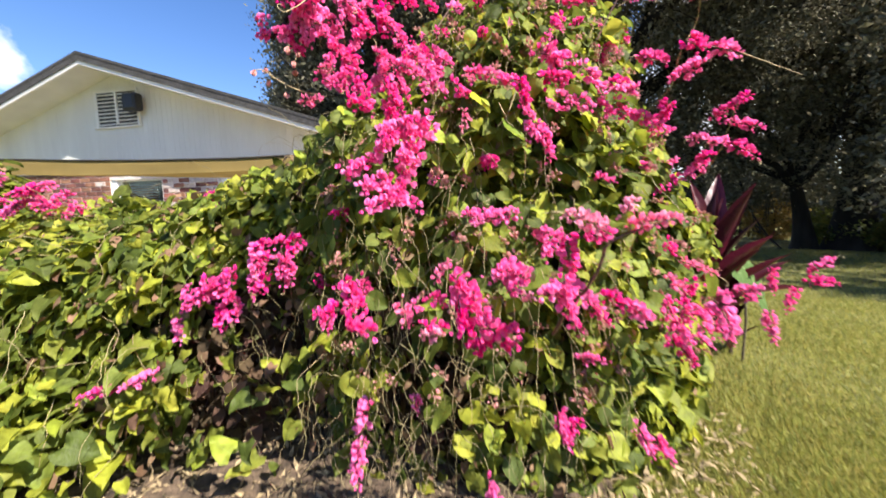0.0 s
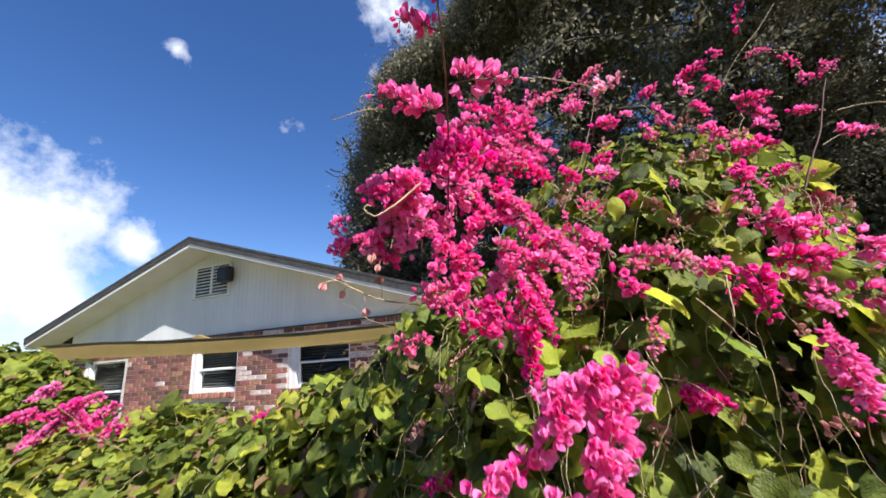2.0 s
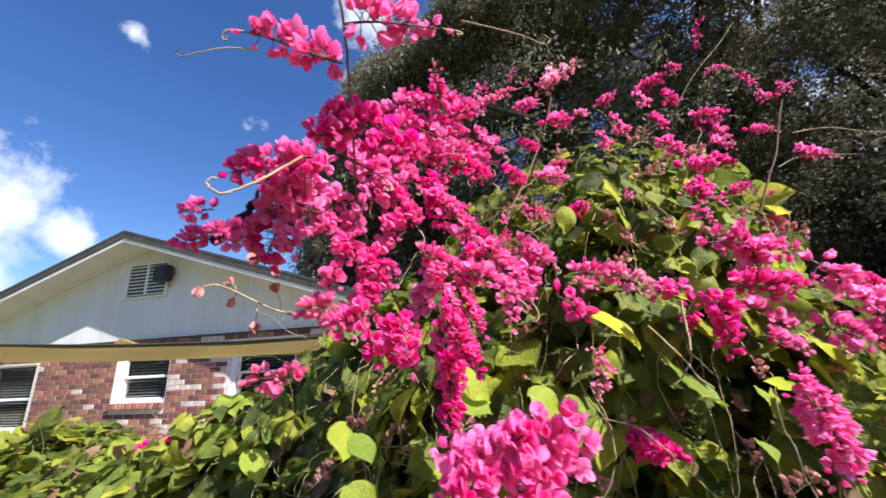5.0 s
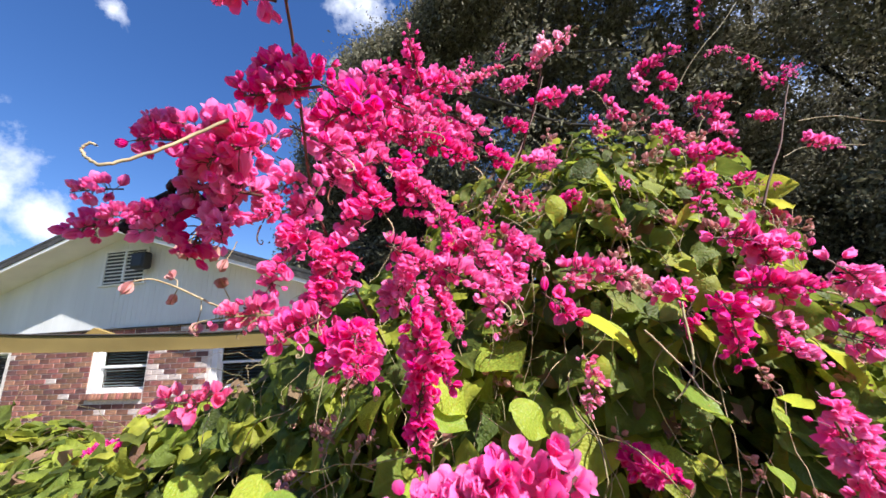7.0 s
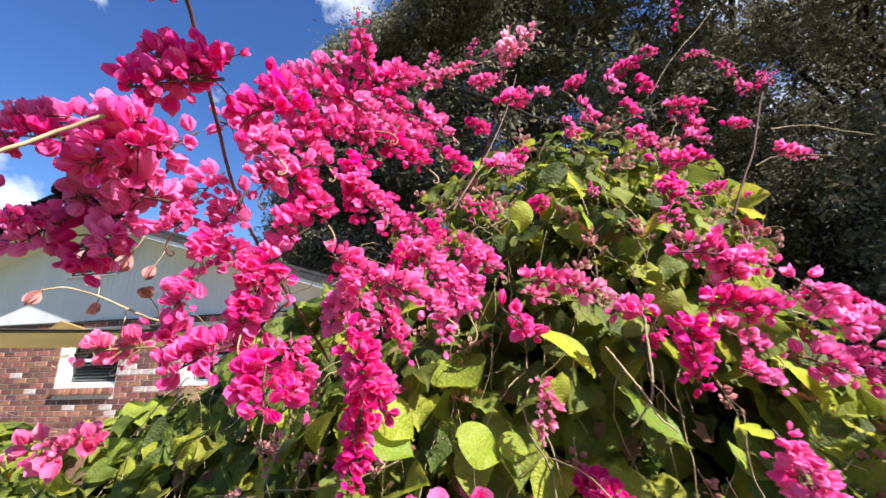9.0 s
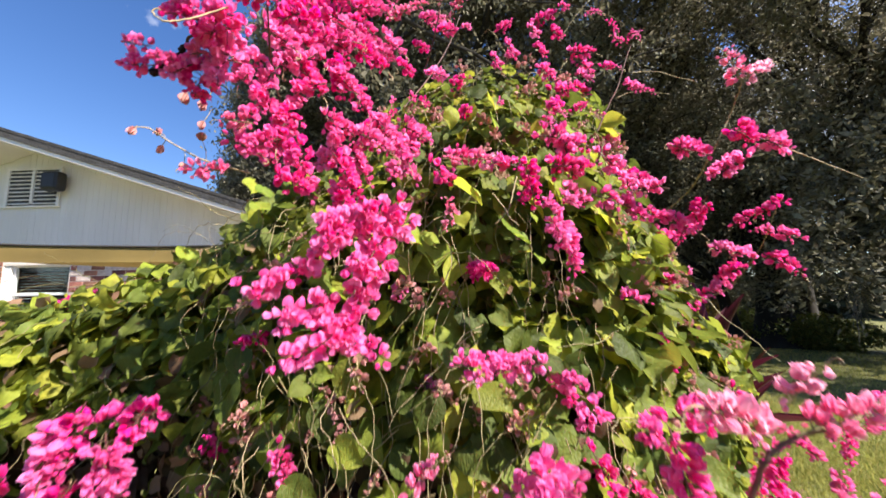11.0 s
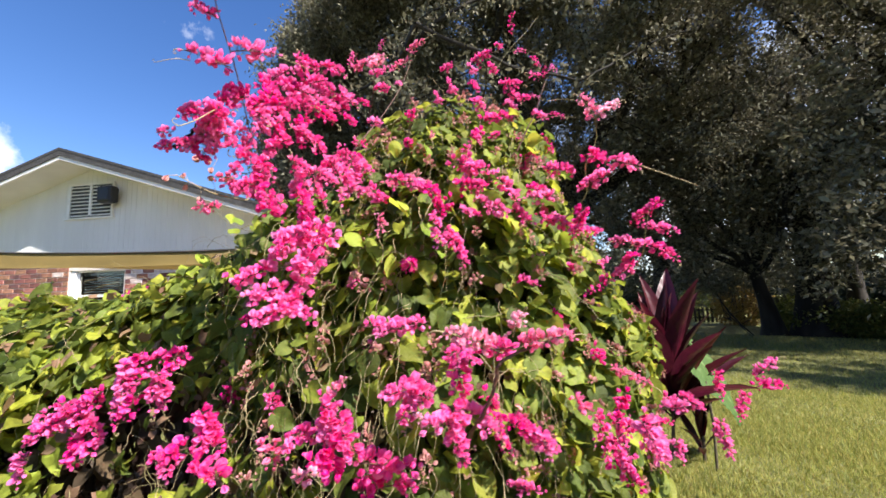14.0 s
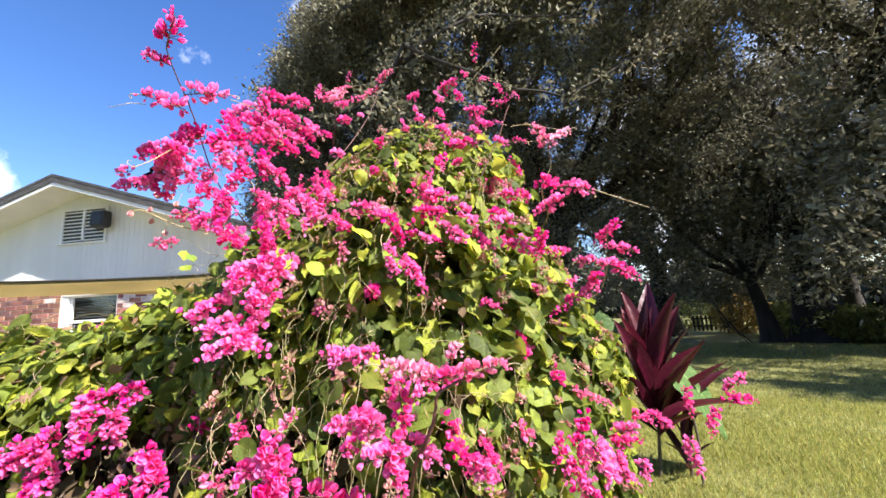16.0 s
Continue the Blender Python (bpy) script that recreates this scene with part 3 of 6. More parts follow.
def house():
    h = new("house")
    h.matrix_basis = HOUSE
    tagged(h, "single-storey brick house with a white gable and grey roof", "house")
    # brick wall backing: the mortar plane; the bricks sit proud of it
    holes = [(a, b, c, d) for a, b, c, d in WINDOWS]
    wall = part("wall", wall_with_holes(EAVE_L + 0.55, EAVE_R - 0.55, FOOT, PLATE, 0.0, 0.22, holes), M_MORTAR, h, "mortar joints of the brick wall")
    part("side_wall", box(EAVE_L + 0.55, EAVE_L + 0.77, 0.22, DEEP, FOOT, PLATE + 0.2), M_BRICK, h)
    part("side_wall", box(EAVE_R - 0.77, EAVE_R - 0.55, 0.22, DEEP, FOOT, PLATE + 0.2), M_BRICK, h)
    part("side_wall", box(EAVE_L + 0.55, EAVE_R - 0.55, DEEP - 0.2, DEEP, FOOT, PLATE + 0.2), M_BRICK, h)
    # gable in grooved white siding: one board after another, each a little apart from the next
    g = part("gable", prism([(EAVE_L + 0.4, PLATE - 0.02), (EAVE_R - 0.4, PLATE - 0.02), (RIDGE_U, slope_at(RIDGE_U, 0.24))], 0.012, 0.12), M_SIDING, h, "white board siding")
    u = EAVE_L + 0.6
    k = 0
    while u < EAVE_R - 0.6:
        w = 0.098 if u > -0.9 else 0.20
        top0, top1 = slope_at(u, 0.176), slope_at(u + w, 0.176)
        if min(top0, top1) > PLATE + 0.06:
            gap = 0.0028 if w < 0.15 else 0.0008
            part("board", prism([(u + gap, PLATE), (u + w - gap, PLATE), (u + w - gap, top1), (u + gap, top0)], 0.008, 0.012), M_SIDING, g)
        u += w
        k += 1
    part("flashing", box(EAVE_L + 0.6, EAVE_R - 0.6, -0.03, 0.012, PLATE - 0.025, PLATE, 0.003), M_CORD, h, "dark metal drip strip")
    # roof: two slopes with a soffit, white fascia boards and shingle edges
    for side in (-1, 1):
        e = EAVE_L if side < 0 else EAVE_R
        ze = slope_at(e)
        def slab(t0, t1, y0, y1):
            return prism([(RIDGE_U, RIDGE_Z - t0), (e, ze - t0), (e, ze - t1), (RIDGE_U, RIDGE_Z - t1)], y0, y1)
        r = part("roof", slab(0.03, 0.10, -OVER + 0.02, DEEP + 0.4), M_SHINGLE, h, "grey asphalt shingles")
        part("shingle_edge", slab(-0.012, 0.03, -OVER - 0.02, DEEP + 0.42), M_SHINGLE, r)
        part("shingle_edge", slab(0.03, 0.125, -OVER - 0.015, -OVER + 0.02), M_SHINGLE, r)
        part("soffit", slab(0.170, 0.185, -OVER + 0.03, 0.007), M_SIDING, r, "white boarded soffit")
        part("fascia", slab(0.125, 0.180, -OVER, -OVER + 0.03), M_TRIM, r, "white fascia board")
        part("eave_board", box(min(e, e - side * 0.02), max(e, e - side * 0.02), -OVER, DEEP, ze - 0.22, ze - 0.012), M_TRIM, r)
    # louvred vent
    v = part("vent", box(-1.165, -1.12, -0.03, 0.0, 2.43, 3.03, 0.004), M_TRIM, h, "white louvred gable vent")
    part("vent_frame", box(-0.32, -0.28, -0.03, 0.0, 2.43, 3.03, 0.004), M_TRIM, v)
    part("vent_frame", box(-0.745, -0.705, -0.035, 0.0, 2.47, 2.99, 0.004), M_TRIM, v)
    part("vent_frame", box(-1.12, -0.32, -0.03, 0.0, 2.99, 3.03, 0.004), M_TRIM, v)
    part("vent_frame", box(-1.21, -0.26, -0.04, 0.0, 2.405, 2.43, 0.004), M_TRIM, v)
    # dark board in place of a hollow: the shade between the slats as colour
    part("backing", box(-1.12, -0.32, -0.010, -0.007, 2.43, 2.99), M_VENT_SHADE, v)
    for u0, u1 in ((-1.12, -0.745), (-0.705, -0.32)):
        me = bpy.data.meshes.new("slat")
        bm = box(u0, u1, -0.019, 0.019, -0.006, 0.006)
        bm.to_mesh(me)
        bm.free()
        me.materials.append(M_TRIM)
        for i in range(9):
            part("slat", me, None, v, at=pose(0, -0.02, 2.465 + i * 0.061, 35))
    # black box on a bracket beside the vent, a round cone behind its grille
    s = part("speaker", box(-0.40, -0.12, -0.22, -0.06, 2.61, 2.90, 0.045), M_BLACK, h, "black outdoor loudspeaker box on the gable")
    part("bracket", box(-0.29, -0.22, -0.06, -0.006, 2.66, 2.86, 0.006), M_BLACK, s)
    part("grille", box(-0.36, -0.16, -0.228, -0.221, 2.65, 2.86, 0.003), M_BLACK, s)
    for i, (a, b, c, d) in enumerate(WINDOWS):
        window(h, a, b, c, d, True)
    return h, wall


HOUSE_OB, BRICK_WALL = house()


def canopy():
    """Tan fabric canopy over the patio, its hem facing the garden."""
    c = new("patio_canopy")
    c.matrix_basis = HOUSE
    tagged(c, "tan canvas patio canopy with a straight hem", "canopy")
    y0 = -3.2
    u0, u1, n = 1.20, 5.6, 34
    S = Soup()
    us = np.linspace(u0, u1, n)
    f = (us - u0) / (u1 - u0)
    top = np.interp(us, (1.2, 2.0, 2.7, 3.3, 4.0, 5.6), (1.382, 1.352, 1.308, 1.278, 1.256, 1.245))
    drop = 0.130 - 0.072 * f
    rows = []
    for k, w in ((0.0, 0.0), (0.35, -0.006), (0.7, 0.004), (1.0, 0.0)):
        rows.append(np.stack([us, y0 - 0.01 + w * 0.3 + 0.0012 * np.sin(5 * us + 3 * k), top - drop * k], -1))
    V = np.concatenate(rows)
    F = []
    for r in range(3):
        for i in range(n - 1):
            a = r * n + i
            F += [(a, a + 1, a + n + 1), (a, a + n + 1, a + n)]
    S.add(V, F)
    V2 = V + np.array((0, 0.004, 0))
    S.add(V2, np.array(F)[:, ::-1])
    part("valance", S.mesh("valance", [M_CANVAS]), None, c, "tan canvas hem")
    S = Soup()
    back = []
    for k in np.linspace(0, 1, 8):
        back.append(np.stack([us * (1 - 0.05 * k) + 0.1 * k, y0 + 0.0 + 1.3 * k + 0 * us, top - 0.01 + (0.02 - 0.10 * np.sin(np.pi * k)) * k], -1))
    V = np.concatenate(back)
    F = []
    for r in range(7):
        for i in range(n - 1):
            a = r * n + i
            F += [(a, a + 1, a + n + 1), (a, a + n + 1, a + n)]
    S.add(V, F)
    part("sheet", S.mesh("sheet", [M_CANVAS]), None, c)
    S = Soup()
    S.tube(np.stack([us, 0 * us + y0 - 0.012, top + 0.004], -1), 0.0065)
    part("edge_cord", S.mesh("edge_cord", [M_CORD]), None, c, "dark cord along the top edge")
    # only the sunlit part of a second sail, its lit outline built as a wedge
    S = Soup()
    S.add([(1.30, -2.0, 1.36), (1.96, -2.0, 1.35), (1.52, -2.0, 1.485), (1.30, -1.95, 1.36), (1.96, -1.95, 1.35), (1.52, -1.95, 1.485)],
          [(0, 1, 2), (3, 5, 4), (0, 3, 1), (1, 3, 4), (1, 4, 2), (2, 4, 5), (2, 5, 0), (0, 5, 3)])
    part("corner_flap", S.mesh("corner_flap", [M_CANVAS], False), None, c, "sunlit part of another canvas sail, shaped as a triangle")
    for u, y in ((u0 + 0.02, y0 + 0.03), (u1 - 0.02, y0 + 0.03)):
        p = (HOUSE @ Vector((u, y, 0)))
        S = Soup()
        zt = float(np.interp(u, us, top)) - 0.03
        S.tube([(u, y, float(land(p.x, p.y))), (u, y, 0.3), (u, y, zt)], 0.019, sides=10)
        part("pole", S.mesh("pole", [M_METAL]), None, c)
    for u, v in ((u0 + 0.12, 0.9), (u1 - 0.2, 4.2)):
        S = Soup()
        S.tube([(u, y0 + 1.28, float(np.interp(u, us, top))), ((u + v) / 2, -0.3, 1.48), (v, -0.02, 1.62)], 0.004)
        part("tie_cord", S.mesh("tie_cord", [M_CORD]), None, c, "dark cord tied to the house wall")


canopy()

# ---------------------------------------------------------------- the coral vine: where its mass stands
AXIS = np.array((0.12, 1.28))
FLAT = 0.72
PROFILE_Z = [0.0, 0.25, 0.45, 0.70, 0.90, 1.03, 1.15, 1.24, 1.33, 1.395, 1.44]
PROFILE_R = [0.48, 0.49, 0.50, 0.49, 0.43, 0.38, 0.33, 0.28, 0.21, 0.12, 0.02]
RIDGE = np.array([(-0.15, 1.30, 1.10), (-0.45, 1.38, 0.94), (-0.80, 1.50, 0.82), (-1.15, 1.64, 0.77), (-1.55, 1.78, 0.76), (-1.85, 1.82, 0.79), (-2.10, 1.76, 1.05), (-2.40, 1.82, 1.13), (-3.0, 2.1, 0.95)])


def bumpy(p, s):
    return (np.sin(7.1 * p[:, 0] * s + 1.3) * np.sin(6.3 * p[:, 1] * s + 0.4) + np.sin(8.7 * p[:, 2] * s + 2.1) * np.sin(5.9 * p[:, 0] * s + 3.0)) * 0.5


def mound_points(n, rng):
    z = rng.uniform(0.02, 1.44, n * 3)
    r = np.interp(z, PROFILE_Z, PROFILE_R)
    keep = rng.random(n * 3) < (r + 0.06) / 0.6
    z, r = z[keep][:n], r[keep][:n]
    a = rng.uniform(0, 2 * np.pi, len(z))
    dr = np.gradient(np.array(PROFILE_R), np.array(PROFILE_Z))
    slope = np.interp(z, PROFILE_Z, dr)
    N = unit(np.stack([np.cos(a), np.sin(a), -slope], -1))
    P = np.stack([AXIS[0] + np.interp(z, (0.7, 1.3), (0.0, 0.12)) + r * np.cos(a) * np.where(np.cos(a) > 0, np.interp(z, (0.3, 0.65, 0.95), (1.34, 1.36, 1.10)), 1.0), AXIS[1] + FLAT * r * np.sin(a), z], -1)
    return P + N * (bumpy(P, 1.6) * 0.045)[:, None], N


def hedge_points(n, rng, lo=0.0, hi=1.0):
    t = rng.uniform(lo, hi, n) * (len(RIDGE) - 1)
    i = np.minimum(t.astype(int), len(RIDGE) - 2)
    f = (t - i)[:, None]
    C = RIDGE[i] * (1 - f) + RIDGE[i + 1] * f
    D = unit(RIDGE[i + 1] - RIDGE[i])
    side = unit(np.stack([-D[:, 1], D[:, 0], 0 * t], -1))
    phi = rng.uniform(0.02, 0.80, n) * np.pi
    ch, sh = np.cos(phi), np.sin(phi)
    w = np.where(ch > 0, np.interp(t, (0, 1, 2, 3, 4, 5, 6), (0.22, 0.32, 0.60, 0.84, 0.92, 0.75, 0.34)), 0.36) + 0.04 * np.sin(5 * t)
    out = np.sign(ch) * np.abs(ch) * w
    up = np.abs(sh) ** 0.8 * C[:, 2]
    P = np.stack([C[:, 0] + side[:, 0] * out, C[:, 1] + side[:, 1] * out, up], -1)
    N = unit(side * (ch / w)[:, None] + np.stack([0 * t, 0 * t, sh / C[:, 2]], -1))
    return P + N * (bumpy(P, 1.3) * 0.06)[:, None], N


def vine_leaves(P, N, rng, size=(0.028, 0.060), depth=(-0.15, 0.03)):
    """Leaves hung on the mass: facing outwards and up, tips down, some deep inside, some proud."""
    n = len(P)
    P = P + N * rng.uniform(*depth, n)[:, None] + rng.normal(0, 0.012, (n, 3))
    up = np.array((0, 0, 1.0))
    face = unit(N * rng.uniform(0.5, 1.2, n)[:, None] + up * rng.uniform(0.0, 0.7, n)[:, None] + rng.normal(0, 0.42, (n, 3)))
    tip = unit(-up * 0.9 + N * 0.35 + rng.normal(0, 0.5, (n, 3)))
    return P, face, tip, rng.uniform(*size, n) * np.where(rng.random(n) < 0.12, 1.35, 1.0) * np.interp(P[:, 2], (0.95, 1.25), (1.0, 0.72))


VINE = new("coral_vine")
tagged(VINE, "sprawling coral vine with heart-shaped leaves and hot pink flower sprays", "flowering vine")

LEAF_SHAPES = [blade(HEART, 0, f, d, w) for f, d, w in ((0.32, 0.18, 0.12), (0.10, 0.38, 0.18), (-0.18, 0.24, 0.16), (0.55, 0.12, 0.10), (0.20, -0.18, 0.16), (0.05, 0.55, 0.20))]


def plain_blade(fold, droop, wavy):
    """The same leaf with fewer faces, for what lies deep or far."""
    V, F, U = [], [], []
    for y, w, back in (HEART[0], HEART[1], HEART[3], HEART[4], HEART[5]):
        for x in (-1.0, 0.0, 1.0):
            yy = y - back * abs(x)
            V.append((x * w, yy, fold * abs(x * w) - droop * max(0, yy) ** 2 + wavy * math.sin(6.0 * y + 2.5 * x) * abs(x)))
            U.append((x * w, yy))
    for i in range(4):
        for j in range(2):
            a = i * 3 + j
            F += [(a, a + 1, a + 4), (a, a + 4, a + 3)]
    return np.array(V), np.array(F), np.array(U)


PLAIN_SHAPES = [plain_blade(f, d, w) for f, d, w in ((0.32, 0.18, 0.06), (0.10, 0.38, 0.10), (-0.18, 0.24, 0.09))]


def foliage_mesh(name, P, N, T, S, rng, mat=None, shapes=None):
    soup = Soup()
    shapes = shapes or (PLAIN_SHAPES if mat else LEAF_SHAPES)
    kind = rng.integers(0, len(shapes), len(P))
    for k, (V, F, U) in enumerate(shapes):
        m = kind == k
        if m.any():
            soup.add(*scatter(V, F, U, P[m], N[m], T[m], S[m])[:2], 0, np.tile(U, (int(m.sum()), 1)))
    return soup.mesh(name, [mat or M_LEAF])


def front_only(P, N):
    """Leaves out the far side of the mass, which no place of the garden path looks at."""
    return (N[:, 1] < 0.45)


rng = np.random.default_rng(11)


def thinned(P, rng):
    """Where the foliage stands loose: gaps of a hand's width into the dark inside."""
    gap = np.sin(19 * P[:, 0] + 4 * P[:, 2] + 1.0) * np.sin(17 * P[:, 2] + 9 * P[:, 1]) + 0.6 * np.sin(41 * P[:, 0] + 33 * P[:, 2])
    hollow = (np.abs(P[:, 0] + 0.36) < 0.42) & (np.abs(P[:, 2] - 0.32) < 0.27)
    low = np.clip((0.85 - P[:, 2]) / 0.4, 0, 1)
    return rng.random(len(P)) < np.clip(0.95 - 0.85 * (gap > 0.32 - 0.2 * (P[:, 2] < 0.6)) * (0.40 + 0.60 * low), 0.06, 1) * np.where(hollow, 0.13, 1.0)


mp, mn = mound_points(14500, rng)
k = (front_only(mp, mn) | (rng.random(len(mp)) < 0.4)) & thinned(mp, rng)
part("foliage", foliage_mesh("foliage", *vine_leaves(mp[k], mn[k], rng), rng), None, VINE)["kind"] = "stuff"
hp, hn = hedge_points(18000, rng, 0.0, 0.72)
k = thinned(hp, rng)
part("foliage", foliage_mesh("foliage", *vine_leaves(hp[k], hn[k], rng, (0.030, 0.062)), rng), None, VINE)["kind"] = "stuff"
hp, hn = hedge_points(4500, rng, 0.70, 1.0)
part("foliage", foliage_mesh("foliage", *vine_leaves(hp, hn, rng, (0.04, 0.07)), rng, None, PLAIN_SHAPES), None, VINE)["kind"] = "stuff"

# the flank towards the ti plant, its leaves turned to the light
mp, mn = mound_points(7000, rng)
k = (mp[:, 0] > AXIS[0] + 0.22) & (mp[:, 1] < AXIS[1] + 0.1)
fn = unit(mn[k] * 0.45 + np.array((0.1, -0.8, 0.35)))
part("foliage", foliage_mesh("foliage", *vine_leaves(mp[k], fn, rng, (0.035, 0.065), (-0.06, 0.02)), rng), None, VINE)["kind"] = "stuff"

# dark brown leaves added inside the mass; their colour stands in for the shade of its gaps
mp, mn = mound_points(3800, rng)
part("dead_foliage", foliage_mesh("dead_foliage", *vine_leaves(mp, mn, rng, (0.035, 0.06), (-0.24, -0.10)), rng, M_INNER_SHADE), None, VINE)["kind"] = "stuff"
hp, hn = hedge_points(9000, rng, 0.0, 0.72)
part("dead_foliage", foliage_mesh("dead_foliage", *vine_leaves(hp, hn, rng, (0.035, 0.065), (-0.42, -0.13)), rng, M_INNER_SHADE), None, VINE)["kind"] = "stuff"

# dry bits caught on the outside
mp, mn = mound_points(900, rng)
part("dead_foliage", foliage_mesh("dead_foliage", *vine_leaves(mp, mn, rng, (0.014, 0.034), (-0.03, 0.03)), rng, M_BROWN), None, VINE)["kind"] = "stuff"
hp, hn = hedge_points(1300, rng, 0.0, 0.72)
part("dead_foliage", foliage_mesh("dead_foliage", *vine_leaves(hp, hn, rng, (0.014, 0.038), (-0.03, 0.03)), rng, M_BROWN), None, VINE)["kind"] = "stuff"

# the loose low skirt of the hedge, out over the ground
n = 2600
sp = np.stack([rng.uniform(-1.75, -0.25, n), rng.uniform(0.62, 1.1, n), rng.uniform(0.03, 0.36, n)], -1)
sp = sp[(sp[:, 1] > 0.80 + 0.12 * (sp[:, 0] + 1.15)) & (sp[:, 2] < 0.06 + 0.6 * (sp[:, 1] - 0.5)) & (rng.random(n) < np.interp(sp[:, 0], (-1.15, -0.85), (0.5, 0.05)))]
sn = unit(np.array((0.1, -0.5, 0.8)) + rng.normal(0, 0.25, (len(sp), 3)))
part("foliage", foliage_mesh("foliage", *vine_leaves(sp, sn, rng, (0.032, 0.068), (-0.03, 0.03)), rng), None, VINE)["kind"] = "stuff"

# single leaves that stand proud of the mass
FINE_SHAPES = [blade(FINE_HEART, 0, f, d, w) for f, d, w in ((0.32, 0.18, 0.06), (0.10, 0.38, 0.10), (-0.18, 0.24, 0.09), (0.55, 0.12, 0.05), (0.20, -0.18, 0.08), (0.05, 0.55, 0.12))]
LEAF_MESHES = [np_mesh("leaf", V, F, [M_LEAF], UV=U, smooth=True) for V, F, U in FINE_SHAPES]


def frame_matrix(p, n, t, s):
    n = Vector(n).normalized()
    t = Vector(t)
    t = (t - n * t.dot(n)).normalized()
    r = t.cross(n)
    return Matrix(((r.x * s, t.x * s, n.x * s, p[0]), (r.y * s, t.y * s, n.y * s, p[1]), (r.z * s, t.z * s, n.z * s, p[2]), (0, 0, 0, 1)))


mp, mn = mound_points(1500, rng)
k = (mn[:, 1] < -0.1) & (mp[:, 2] > 0.15)
lp, ln, lt, ls = vine_leaves(mp[k][:290], mn[k][:290], rng, (0.038, 0.062), (0.0, 0.035))
for p, n, t, s in zip(lp, ln, lt, ls):
    part("leaf", LEAF_MESHES[int(rng.integers(0, 6))], None, VINE, at=frame_matrix(p, n, t, s))


# twining stems and hanging tendrils
def stems(name, count, source, radius, mat, hang, length, rng):
    soup = Soup()
    P, N = source
    for i in range(count):
        p = P[i] + N[i] * rng.uniform(0.0, 0.045)
        d = unit(rng.normal(0, 1, 3) + np.array((0, 0, -hang)))
        path, wild = [p.copy()], rng.uniform(0.10, 0.30)
        steps = int(rng.integers(8, 22) * length)
        for s in range(steps):
            d = unit(d + rng.normal(0, wild, 3) + np.array((0, 0, -0.12 * hang)))
            p = p + d * 0.014 + N[i] * rng.normal(0, 0.003)
            path.append(p.copy())
        r = radius * rng.uniform(0.6, 1.3)
        soup.tube(path, np.linspace(r, r * 0.5, len(path)), 0, 5)
    ob = part(name, soup.mesh(name, [mat]), None, VINE)
    ob["kind"] = "stuff"
    return ob


def fronts(P, N, n):
    k = (N[:, 1] < 0.2) & (N[:, 0] < 0.5)
    return P[k][:n], N[k][:n]


stems("stem", 220, fronts(*mound_points(1300, rng), 220), 0.0009, M_STEM, 0.8, 1.3, rng)
stems("stem", 140, fronts(*hedge_points(900, rng, 0, 0.7), 140), 0.0009, M_STEM, 0.6, 1.4, rng)
stems("tendril", 420, fronts(*mound_points(2400, rng), 420), 0.0006, M_DRY, 1.3, 1.1, rng)
stems("tendril", 120, fronts(*hedge_points(900, rng, 0, 0.6), 120), 0.0006, M_DRY, 1.0, 1.2, rng)
# the woody tangle inside, from the ground up
soup = Soup()
for i in range(46):
    a = rng.uniform(0, 6.28)
    x, y = (AXIS[0] + 0.22 * math.cos(a), AXIS[1] + 0.05 + 0.14 * math.sin(a)) if i < 26 else (RIDGE[int(rng.integers(0, 6))][:2] + rng.normal(0, 0.12, 2))
    p = np.array((x, y, -0.01))
    d = np.array((rng.normal(0, 0.15), rng.normal(0, 0.15), 1.0))
    path = [p.copy()]
    for s in range(int(rng.integers(14, 24)) if i < 26 else int(rng.integers(7, 12))):
        d = unit(d + rng.normal(0, 0.14, 3) + (0.25 * (AXIS[0] + 0.08 - p[0]) * (i < 26), 0.4 * (AXIS[1] + 0.05 - p[1]) * (i < 26), 0.12))
        p = p + d * 0.045
        path.append(p.copy())
    soup.tube(path, np.linspace(0.008, 0.003, len(path)), 0, 5)
part("stemwork", soup.mesh("stemwork", [M_BARK]), None, VINE)["kind"] = "stuff"


# ---------------------------------------------------------------- flower sprays
def sepal():
    V = [(0, 0, 0), (-0.28, 0.18, 0.10), (0, 0.24, -0.02), (0.28, 0.18, 0.10), (-0.45, 0.52, 0.22), (0, 0.55, 0.0), (0.45, 0.52, 0.22),
         (-0.32, 0.88, 0.28), (0, 0.89, 0.12), (0.32, 0.88, 0.28), (0, 1.15, 0.28)]
    F = [(0, 2, 1), (0, 3, 2), (1, 2, 5), (1, 5, 4), (2, 3, 6), (2, 6, 5), (4, 5, 8), (4, 8, 7), (5, 6, 9), (5, 9, 8), (7, 8, 10), (8, 9, 10)]
    return np.array(V), np.array(F)


def broad_sepal():
    """The same sepal with a rounded, cupped blade, for the blossoms close to the path."""
    V, F = [], []
    for y, w in ((0.0, 0.05), (0.18, 0.25), (0.42, 0.43), (0.68, 0.48), (0.90, 0.38), (1.02, 0.22), (1.08, 0.03)):
        for x in (-1.0, -0.5, 0.0, 0.5, 1.0):
            V.append((x * w, y - 0.04 * x * x * y, 0.55 * (x * w) ** 2 + 0.24 * y * y + 0.02 * math.sin(7 * y + 3 * x)))
    for i in range(6):
        for j in range(4):
            a = i * 5 + j
            F += [(a, a + 1, a + 6), (a, a + 6, a + 5)]
    return np.array(V), np.array(F)


SEPAL = sepal()
BROAD_SEPAL = broad_sepal()


